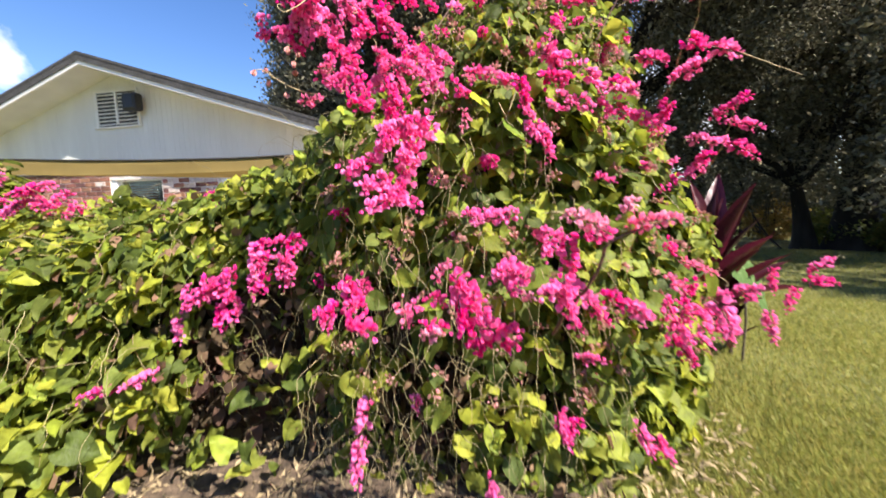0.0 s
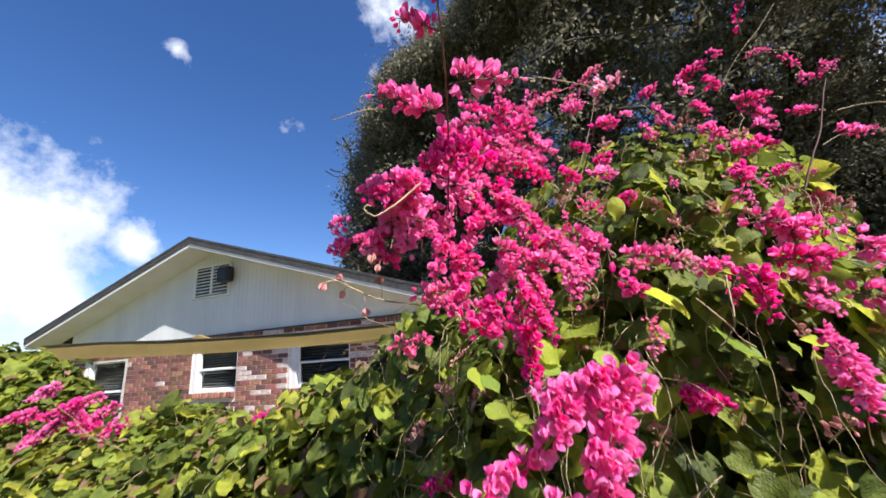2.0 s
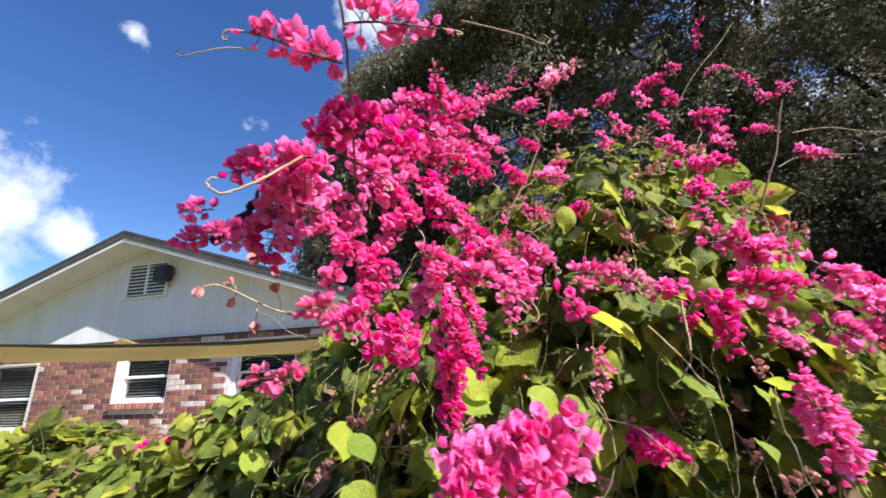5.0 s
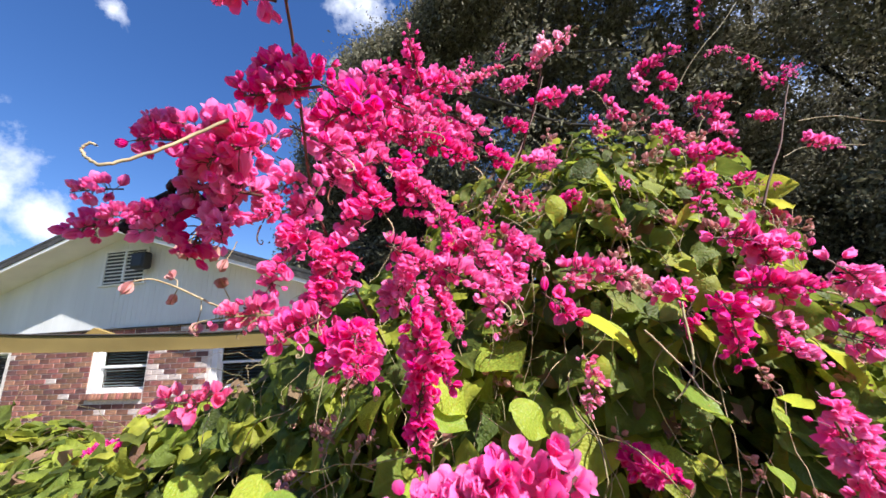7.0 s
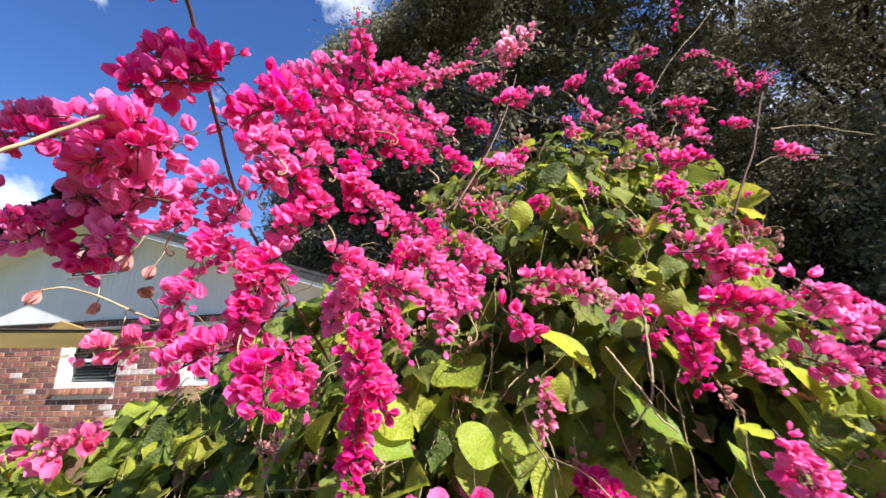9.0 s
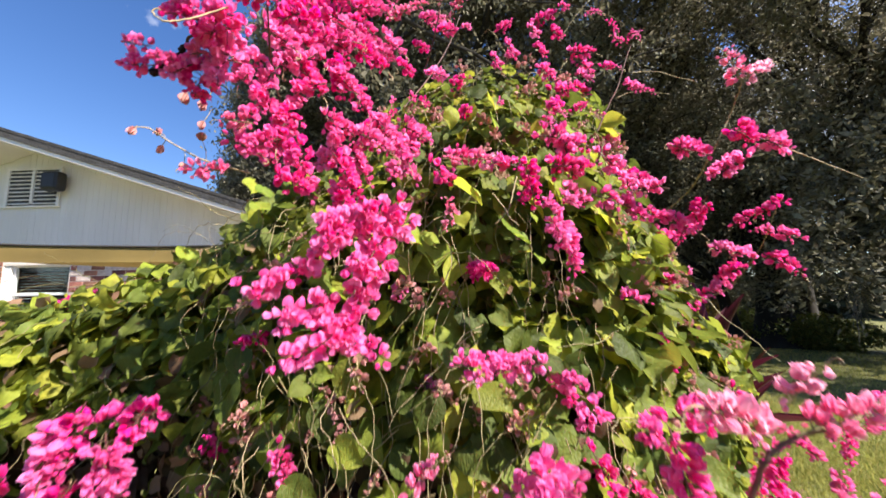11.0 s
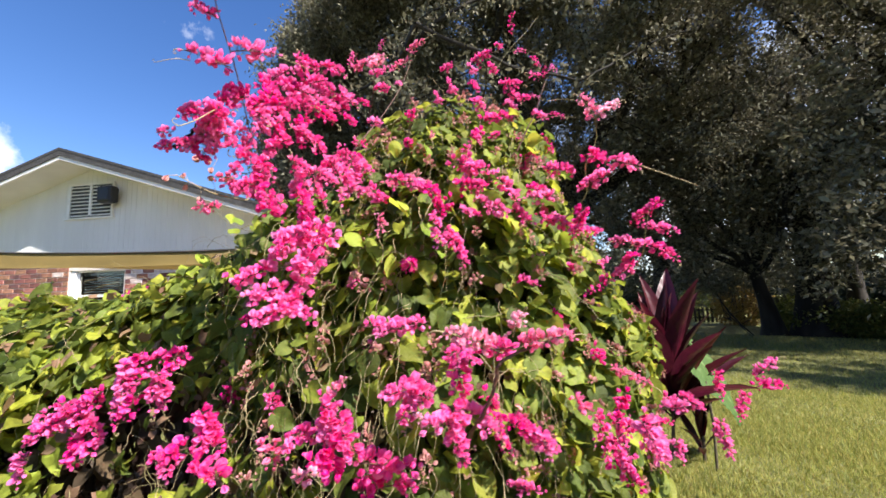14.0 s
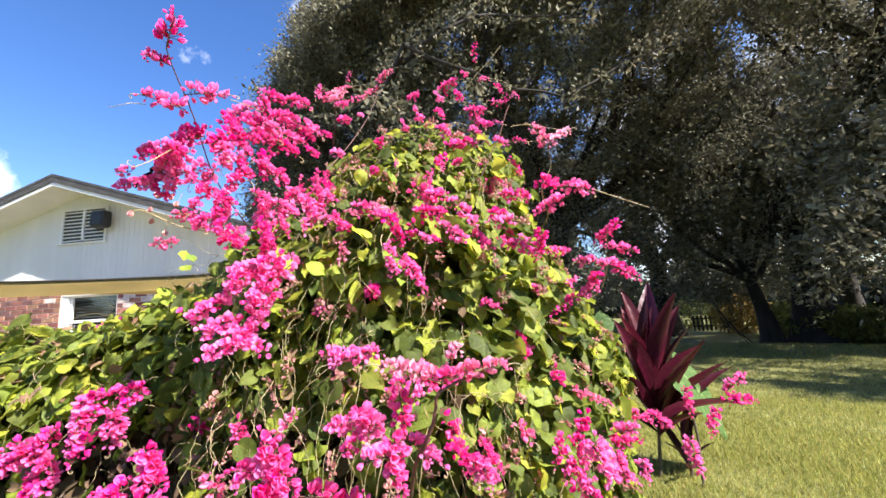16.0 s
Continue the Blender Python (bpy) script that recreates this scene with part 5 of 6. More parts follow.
SPRAYS_CROWN_NEAR = [
    (0.043, 0.92, 1.291, 0.072, 0.9, 1.288),
    (0.095, 0.93, 1.31, 0.099, 0.91, 1.302),
    (0, 0.92, 1.259, 0.022, 0.9, 1.25),
    (-0.03, 0.9, 1.21, -0.004, 0.88, 1.194),
    (0.025, 0.92, 1.21, 0.054, 0.9, 1.201),
    (0.317, 1.15, 1.505, 0.37, 1.13, 1.538),
    (0.352, 1.15, 1.496, 0.383, 1.13, 1.475),
    (0.295, 1.14, 1.489, 0.316, 1.12, 1.464),
    (0.387, 1.15, 1.564, 0.402, 1.13, 1.554),
    (0.297, 1.1, 1.411, 0.313, 1.08, 1.382),
    (0.296, 1.1, 1.367, 0.335, 1.08, 1.319),
    (0.389, 1.12, 1.415, 0.449, 1.1, 1.415),
    (0.406, 1.12, 1.4, 0.443, 1.1, 1.363),
]
SPRAYS_CROWN_FAR = [
    (0.395, 1.1, 1.35, 0.42, 1.08, 1.327),
    (0.32, 1.08, 1.292, 0.366, 1.06, 1.287),
    (0.371, 1.08, 1.304, 0.4, 1.06, 1.283),
    (0.188, 1.1, 1.377, 0.205, 1.08, 1.349),
    (0.229, 1.12, 1.427, 0.248, 1.1, 1.39),
    (0.216, 1.13, 1.458, 0.239, 1.11, 1.482),
    (0.286, 1, 1.212, 0.288, 0.98, 1.192),
    (0.329, 1, 1.2, 0.346, 0.98, 1.209),
    (0.441, 1, 1.264, 0.471, 0.98, 1.249),
    (0.429, 1.05, 1.338, 0.448, 1.03, 1.331),
    (0.019, 1, 1.371, 0.048, 0.98, 1.38),
    (0.314, 1.02, 1.231, 0.28, 1, 1.206),
]
SPRAYS_BUD_NEAR = [
    (0.500, 1.050, 1.391, 0.496, 1.030, 1.421),
    (0.499, 1.050, 1.398, 0.447, 1.030, 1.404),
    (0.512, 1.050, 1.412, 0.521, 1.030, 1.424),
    (0.432, 1.120, 1.519, 0.460, 1.100, 1.521),
    (-0.022, 1.000, 1.411, -0.029, 0.980, 1.423),
    (0.039, 1.000, 1.423, 0.047, 0.980, 1.424),
    (0.277, 0.980, 1.187, 0.247, 0.960, 1.151),
]
SPRAYS_BUD_FAR = [
    (0.298, 0.98, 1.192, 0.296, 0.96, 1.169),
    (0.276, 0.97, 1.168, 0.26, 0.95, 1.143),
    (0.181, 1, 1.22, 0.173, 0.98, 1.195),
    (0.411, 1.02, 1.203, 0.395, 1, 1.201),
    (-0.031, 0.88, 1.142, -0.036, 0.86, 1.124),
    (-0.029, 0.88, 1.123, -0.035, 0.86, 1.106),
    (-0.003, 0.9, 1.166, -0.002, 0.88, 1.138),
    (0.015, 0.9, 1.161, 0.023, 0.88, 1.133),
]
HUSKS = [(-0.395, 0.870, 1.072), (-0.390, 0.920, 1.085), (-0.386, 0.920, 1.066), (-0.319, 0.900, 1.099), (-0.319, 0.900, 1.067), (-0.293, 0.800, 1.089), (-0.281, 0.820, 1.090), (-0.343, 0.900, 1.031)]
HUSK_STEM = [(-0.268, 0.950, 1.035), (-0.326, 0.930, 1.045), (-0.355, 0.920, 1.059), (-0.377, 0.910, 1.072), (-0.384, 0.880, 1.077), (-0.394, 0.870, 1.072)]
UPRIGHT_STEM = [(-0.150, 0.930, 1.000), (-0.195, 0.818, 1.115), (-0.186, 0.769, 1.143), (-0.177, 0.724, 1.171), (-0.170, 0.685, 1.199), (-0.165, 0.650, 1.217), (-0.163, 0.620, 1.236), (-0.162, 0.600, 1.257)]
ARM_STEM = [(0.460, 1.080, 0.930), (0.576, 0.997, 1.038), (0.507, 0.856, 1.075), (0.542, 0.856, 1.133), (0.516, 0.804, 1.160)]
SIDE_STEM = [(0.500, 1.080, 0.800), (0.734, 1.109, 0.827), (0.721, 1.011, 0.904), (0.694, 0.961, 0.932), (0.691, 0.926, 0.993)]
PALE_TWIG = [(0.619, 0.837, 1.067), (0.678, 0.829, 1.040), (0.737, 0.821, 1.013)]
BOTTOM_BRANCH = [(0.192, 0.680, 0.533), (0.202, 0.630, 0.593), (0.221, 0.590, 0.637), (0.237, 0.580, 0.676), (0.237, 0.570, 0.703), (0.263, 0.570, 0.718), (0.293, 0.560, 0.726), (0.345, 0.560, 0.748)]
DARK_TWIG = [(-0.237, 0.770, 1.099), (-0.249, 0.760, 1.099), (-0.265, 0.755, 1.114), (-0.272, 0.750, 1.121), (-0.268, 0.745, 1.130), (-0.249, 0.740, 1.131)]
DEAD_TWIG = [(-0.272, 0.750, 1.121), (-0.275, 0.750, 1.111), (-0.284, 0.750, 1.100), (-0.298, 0.750, 1.092), (-0.307, 0.750, 1.084)]
CURL = [(-0.203, 0.690, 1.127), (-0.226, 0.675, 1.101), (-0.240, 0.665, 1.088), (-0.245, 0.660, 1.084), (-0.252, 0.660, 1.088), (-0.256, 0.660, 1.094), (-0.252, 0.660, 1.097), (-0.248, 0.660, 1.095)]
CURL_TOP = [(-0.228, 0.655, 1.194), (-0.248, 0.652, 1.196), (-0.268, 0.650, 1.191), (-0.278, 0.648, 1.186), (-0.283, 0.647, 1.189), (-0.278, 0.646, 1.192)]
CURL_RIGHT = [(-0.081, 0.640, 1.190), (-0.058, 0.640, 1.181), (-0.040, 0.640, 1.173), (-0.028, 0.640, 1.164), (-0.024, 0.640, 1.169), (-0.028, 0.640, 1.173)]
TALL_STEM = [(0.410, 1.050, 1.184), (0.440, 1.050, 1.245), (0.467, 1.050, 1.291), (0.498, 1.050, 1.377), (0.508, 1.050, 1.398)]
THIN_STEM = [(-0.013, 0.980, 1.179), (0.045, 1.050, 1.289), (0.094, 1.100, 1.400), (0.124, 1.120, 1.493)]
PALE_STEM = [(0.020, 0.940, 1.222), (0.037, 0.910, 1.269), (0.043, 0.885, 1.300), (0.045, 0.870, 1.316)]
TOP_STEM = [(0.369, 1.120, 1.447), (0.400, 1.110, 1.497), (0.432, 1.100, 1.535), (0.469, 1.100, 1.571), (0.513, 1.100, 1.628)]
TOP_TENDRIL = [(0.428, 1.100, 1.517), (0.467, 1.100, 1.518), (0.509, 1.100, 1.505), (0.534, 1.100, 1.488), (0.520, 1.100, 1.482), (0.520, 1.100, 1.496)]
SIDE_TENDRIL = [(0.505, 1.050, 1.329), (0.538, 1.050, 1.334), (0.565, 1.040, 1.329), (0.603, 1.040, 1.319), (0.646, 1.030, 1.304)]
LOW_TENDRIL = [(0.463, 1.050, 1.265), (0.493, 1.050, 1.281), (0.533, 1.040, 1.279), (0.575, 1.030, 1.270)]
HANGING_TWIG = [(0.138, 0.930, 1.004), (0.137, 0.900, 0.987), (0.141, 0.880, 0.969), (0.144, 0.870, 0.959), (0.143, 0.860, 0.947), (0.158, 0.860, 0.935)]
FORKED_TWIG = [(0.179, 0.920, 1.032), (0.166, 0.900, 1.006), (0.156, 0.880, 0.984), (0.147, 0.870, 0.961), (0.135, 0.870, 0.947), (0.124, 0.870, 0.938)]
HERO_LEAVES = [
    (0.076, 0.920, 1.013, 0.122, 0.905, 0.948),
    (0.150, 0.920, 0.956, 0.188, 0.905, 0.872),
    (-0.099, 0.900, 0.936, -0.039, 0.885, 0.935),
    (0.018, 0.900, 0.922, 0.054, 0.885, 0.925),
    (-0.164, 0.680, 0.938, -0.167, 0.665, 0.912),
    (-0.157, 0.680, 0.932, -0.140, 0.665, 0.919),
    (-0.155, 0.660, 0.911, -0.133, 0.645, 0.906),
    (0.212, 0.850, 0.934, 0.192, 0.835, 0.905),
    (0.182, 0.850, 0.886, 0.176, 0.835, 0.859),
    (-0.308, 0.850, 0.894, -0.281, 0.835, 0.861),
    (-0.093, 0.900, 0.958, -0.030, 0.885, 0.950),
    (-0.018, 0.880, 0.933, 0.042, 0.865, 0.935),
    (0.158, 0.800, 0.939, 0.170, 0.785, 0.933),
    (-0.111, 0.880, 0.936, -0.100, 0.865, 0.923),
    (0.159, 1.000, 1.181, 0.173, 0.985, 1.131),
    (0.080, 1.000, 1.191, 0.091, 0.985, 1.140),
]


def place_spray(row, classes=CLASSES):
    a, b = Vector(row[:3]), Vector(row[3:])
    total = (b - a).length
    n = max(1, math.ceil(total / 0.115))
    for k in range(n):
        p, q = a.lerp(b, k / n), a.lerp(b, (k + 1) / n)
        length = (q - p).length
        spray(min(classes, key=lambda c: abs(math.log(c[0] / length))), p, q - p, length, srng.uniform(-0.4, 0.4))


for row in SPRAYS_PALE:
    place_spray(row, FADED)
for rows in (SPRAYS_CENTRE, SPRAYS_CROWN_LEFT, SPRAYS_LEFT_NEAR, SPRAYS_NEAR_LEFT, SPRAYS_NEAR_RIGHT):
    for row in rows:
        place_spray(row, BOLD)
for rows in (SPRAYS_UPRIGHT, SPRAYS_UPRIGHT_TOP, SPRAYS_MASS, SPRAYS_MASS_LOW, SPRAYS_RIGHT, SPRAYS_HEDGE, SPRAYS_HEDGE_TOP, SPRAYS_MASS_BACK, SPRAYS_FRONT, SPRAYS_ARM, SPRAYS_LOW_LEFT, SPRAYS_LOW_MIDDLE, SPRAYS_LOW_RIGHT, SPRAYS_LOWER, SPRAYS_FAR_LEFT, SPRAYS_CROWN_NEAR, SPRAYS_CROWN_FAR):
    for row in rows:
        place_spray(row)
# fuller sprays close to the path
for row in SPRAYS_LOW_LEFT[2:9]:
    shift = srng.normal(0, 0.008, 3)
    place_spray([*(np.array(row[:3]) + shift), *(np.array(row[3:]) + shift)])
# the thick of the bloom: more sprays among those
for rows in (SPRAYS_MASS[6:8], SPRAYS_MASS_LOW[3:6], SPRAYS_MASS_BACK[2:4], SPRAYS_FAR_LEFT, SPRAYS_FAR_LEFT, SPRAYS_HEDGE_TOP):
    for row in rows:
        shift = srng.normal(0, 1, 3) * (0.014, 0.025, 0.014) + (0, 0.02, 0)
        turn = srng.normal(0, 0.018, 3)
        place_spray([*(np.array(row[:3]) + shift), *(np.array(row[3:]) + shift + turn)])


BLOOMS = []
for i in range(8):
    s = Soup()
    bloom(s, np.zeros(3), (0, 0, 1), 1.0, 0.12 if i == 0 else 0.25 + 0.07 * i, srng, 0, BROAD_SEPAL)
    BLOOMS.append(s.mesh("blossom", [M_PETAL]))


def open_spray(row):
    """A spray close to the path, each blossom a piece of its own on the stalk."""
    a, b = np.array(row[:3]), np.array(row[3:])
    s = Soup()
    u = np.linspace(0, 1, 10)[:, None]
    path = a + (b - a) * u + np.array((0, 0, -0.006)) * np.sin(np.pi * u)
    s.tube(path - a, np.linspace(0.0011, 0.0006, 10), 0, 5)
    stalk = part("flower_spray", s.mesh("flower_spray", [M_REDSTEM]), None, VINE, at=Matrix.Translation(a))
    for k in range(44):
        f = 0.06 + 0.94 * k / 44
        p = a + (b - a) * f + np.array((0, 0, -0.006)) * math.sin(math.pi * f)
        d = unit(srng.normal(0, 1, 3) + np.array((0, -0.2, 0.15)))
        up = np.cross(d, (0.3, 0.2, 0.9))
        size = srng.uniform(0.0088, 0.0132) * (1 - 0.25 * f)
        m = frame_matrix(p - a + d * srng.uniform(0.003, 0.0115), d, up, size)
        part("blossom", BLOOMS[int(srng.integers(0, 8))], None, stalk, at=m)


for row in SPRAYS_MIDDLE:
    open_spray(row)

SPENT = (0.05, [spray_mesh(0.05, 9, srng, False, 0.1, 1.0, 0.8, [M_HUSK, M_DRY, M_DRY]) for _ in range(4)])
tp, tn = mound_points(2500, srng)
k = (tn[:, 1] < 0.0) & (tp[:, 2] > 0.3)
for p, n in zip(tp[k][:210], tn[k][:210]):
    spray(SPENT, p + n * 0.02, n * 0.5 + srng.normal(0, 0.5, 3) + (0, 0, -0.5), srng.uniform(0.03, 0.06))["label"] = "spent papery brown-pink flowers"
BUDS = (0.06, [spray_mesh(0.06, 15, srng, True, 0.1, 1.0, 0.62) for _ in range(4)])
for row in SPRAYS_BUD_TOP + SPRAYS_BUD_NEAR + SPRAYS_BUD_FAR:
    a, b = Vector(row[:3]), Vector(row[3:])
    spray(BUDS, a, b - a, (b - a).length)

FRESH_LEAVES = [np_mesh("leaf", V, F, [M_FRESH], UV=U, smooth=True) for V, F, U in FINE_SHAPES]
for row in HERO_LEAVES:
    a, b = np.array(row[:3]), np.array(row[3:])
    face = unit(np.array((0.45, -0.6, 0.75)) + srng.normal(0, 0.25, 3))
    part("leaf", FRESH_LEAVES[int(srng.integers(0, 6))], None, VINE, at=frame_matrix(a, face, b - a, float(np.linalg.norm(b - a)) * 0.66))



def twig(name, path, r0, r1, mat, label=""):
    s = Soup()
    P = np.array(path)
    u = np.linspace(0, len(P) - 1, 5 * len(P))
    Q = np.stack([np.interp(u, np.arange(len(P)), P[:, i]) for i in range(3)], -1)
    for _ in range(3):
        Q[1:-1] = (Q[:-2] + Q[1:-1] * 2 + Q[2:]) / 4
    Q[1:-1] += srng.normal(0, 0.3 * r1, Q[1:-1].shape)
    s.tube(Q, np.linspace(r0, r1, len(Q)), 0, 6)
    return part(name, s.mesh(name, [mat]), None, VINE, label)


twig("stem", UPRIGHT_STEM, 0.0014, 0.0009, M_REDSTEM, "reddish upright flower stem")
twig("stem", ARM_STEM, 0.0018, 0.0009, M_STEM)
twig("stem", SIDE_STEM, 0.0016, 0.0008, M_STEM)
twig("stem", PALE_TWIG, 0.0012, 0.0007, M_DRY, "bleached bare vine stem")
twig("stem", BOTTOM_BRANCH, 0.0034, 0.0016, M_REDSTEM)
twig("stem", TALL_STEM, 0.0020, 0.0010, M_REDSTEM)
twig("stem", THIN_STEM, 0.0016, 0.0008, M_REDSTEM)
twig("stem", PALE_STEM, 0.0012, 0.0008, M_REDSTEM)
twig("stem", TOP_STEM, 0.0011, 0.0006, M_STEM)
twig("tendril", TOP_TENDRIL, 0.0009, 0.0004, M_STEM)
twig("tendril", SIDE_TENDRIL, 0.0009, 0.0006, M_DRY)
twig("tendril", LOW_TENDRIL, 0.0008, 0.0005, M_DRY)
twig("stem", HANGING_TWIG, 0.0012, 0.0007, M_DRY)
twig("stem", FORKED_TWIG, 0.0015, 0.0008, M_STEM)
twig("tendril", CURL, 0.0010, 0.0006, M_DRY, "pale curled tendril")
twig("tendril", CURL_TOP, 0.0006, 0.0003, M_DRY)
twig("tendril", CURL_RIGHT, 0.0006, 0.0003, M_DRY)
twig("stem", DARK_TWIG, 0.0026, 0.0014, M_REDSTEM)
twig("stem", DEAD_TWIG, 0.0034, 0.0050, M_WITHERED, "withered blackened flower stem")
twig("stem", HUSK_STEM, 0.0016, 0.0008, M_DRY, "thin stem with dry seed husks")
for p in HUSKS:
    s = Soup()
    q = np.array(p)
    near = min(np.array(HUSK_STEM), key=lambda h: float(np.linalg.norm(h - q)))
    if np.linalg.norm(near - q) > 0.05:
        near = q + np.array((0.006, 0.006, 0.022))
    s.tube([near, (near + q) / 2 + (0.002, 0, 0.002), q], 0.0006, 1, 4)
    bloom(s, q, (q - near) + np.array((0, -0.002, -0.004)), 0.015, 0.10, srng, 0, BROAD_SEPAL)
    part("seed_husk", s.mesh("seed_husk", [M_HUSK, M_DRY]), None, VINE, "dry papery pink-brown seed husk")



# ---------------------------------------------------------------- ti plant and broad leaves beside the vine
LANCE = [(0.0, 0.012, 0), (0.08, 0.018, 0), (0.2, 0.055, 0), (0.4, 0.088, 0), (0.6, 0.088, 0), (0.8, 0.055, 0), (0.93, 0.022, 0), (1.0, 0.002, 0)]


def ti_plant(base, height, count, size, seed, label, lean=(0, 0), cream=False):
    rng = np.random.default_rng(seed)
    t = new("ti_plant")
    t.matrix_basis = Matrix.Translation(base)
    tagged(t, label, "plant")
    s = Soup()
    z = np.linspace(0, height, 9)
    s.tube(np.stack([lean[0] * z / height + 0.01 * np.sin(6 * z), lean[1] * z / height, z], -1), np.linspace(0.008, 0.007, 9), 0, 8)
    part("cane", s.mesh("cane", [M_TAN]), None, t, "ringed tan cane")
    top = np.array((lean[0], lean[1], height))
    for i in range(count):
        f = i / count
        a = i * 2.4 + rng.normal(0, 0.2)
        el = radians(87 - 50 * f + rng.normal(0, 9))
        d = np.array((math.cos(a) * math.cos(el), math.sin(a) * math.cos(el), math.sin(el)))
        up = np.array((0, 0, 1.0)) - d * d[2]
        up = unit(up) if np.linalg.norm(up) > 0.1 else np.array((math.cos(a), math.sin(a), 0)) * -1
        V, F, U = blade([(y, w * 1.12, 0) for y, w, _ in LANCE], 0, 0.5, rng.uniform(0.03, 0.28), 0.008)
        me = np_mesh("leaf", V, F, [M_CREAM if cream and i in (9, 16, 22, 27) else M_TI], UV=U * np.array((3, 1)), smooth=True)
        p = top + np.array((0, 0, -0.45 * size * f))
        part("leaf", me, None, t, at=frame_matrix(p, up, d, size * rng.uniform(0.65, 1.15)))
    return t


ti_plant((1.27, 1.87, 0.0), 0.40, 38, 0.50, 3, "dark red ti plant, long pointed leaves, a few cream", (0.02, -0.01), True)
ti_plant((1.40, 1.84, 0.0), 0.12, 8, 0.23, 5, "small dark ti shoot at the foot of the vine")
for i, (x, y) in enumerate(((1.38, 1.74),)):
    s = Soup()
    s.tube([(0, 0, 0), (0.008, 0.0, 0.2), (0.0, 0.01, 0.38 - 0.06 * i)], np.array((0.006, 0.0055, 0.005)), 0, 7)
    o = part("cane", s.mesh("cane", [M_TAN]), None, None, at=Matrix.Translation((x, y, 0)))
    tagged(o, "bare ringed cane of the ti plant", "plant")

EAR = [(-0.02, 0.05, 0.0), (0.02, 0.30, 0.30), (0.14, 0.44, 0.26), (0.30, 0.47, 0.12), (0.5, 0.42, 0.04), (0.7, 0.30, 0.0), (0.87, 0.15, 0.0), (1.0, 0.01, 0.0)]


def broad_leaf(root, tip_at, face, size, mat, label):
    """One large soft leaf on a stalk from the ground."""
    o = new("elephant_ear")
    o.matrix_basis = Matrix.Translation((root[0], root[1], float(land(root[0], root[1]))))
    tagged(o, label, "plant")
    fine = np.linspace(-0.02, 1.0, 41)
    V, U, F = [], [], []
    for i, y in enumerate(fine):
        w, back = (float(np.interp(y, [e[0] for e in EAR], [e[k] for e in EAR])) for k in (1, 2))
        for x in np.linspace(-1, 1, 15):
            yy = y - back * abs(x)
            rib = abs(math.sin(7.0 * math.pi * (yy - 0.75 * abs(x * w)))) ** 0.6
            V.append((x * w, yy, 0.026 * rib + 0.10 * abs(x * w) - 0.22 * max(0, yy) ** 2 - 0.25 * (x * w) ** 2 + 0.018 * math.sin(9 * y + 3 * x) * x * x))
            U.append((x * w, yy))
    for i in range(len(fine) - 1):
        for j in range(14):
            a = i * 15 + j
            F += [(a, a + 1, a + 16), (a, a + 16, a + 15)]
    V, F, U = np.array(V), np.array(F), np.array(U)
    p = np.array(tip_at) - np.array((root[0], root[1], 0))
    n, t = face
    part("leaf", np_mesh("leaf", V, F, [mat], UV=U, smooth=True), None, o, at=frame_matrix(p, n, t, size))
    s = Soup()
    u = np.linspace(0, 1, 8)[:, None]
    s.tube(p * u + np.array((0.03, 0.0, 0)) * np.sin(np.pi * u), np.linspace(0.008, 0.005, 8), 0, 6)
    part("stalk", s.mesh("stalk", [M_STEM]), None, o)


broad_leaf((1.45, 1.95), (1.43, 1.86, 0.47), ((0.52, -0.62, 0.50), (0.56, -0.1, -0.58)), 0.37, M_EAR, "broad green elephant ear leaf drooping beside the ti plant")
broad_leaf((1.22, 2.08), (1.27, 2.08, 0.70), ((-0.2, -0.8, 0.5), (-0.2, -0.2, -0.9)), 0.28, M_EAR, "broad green elephant ear leaf behind the ti plant")


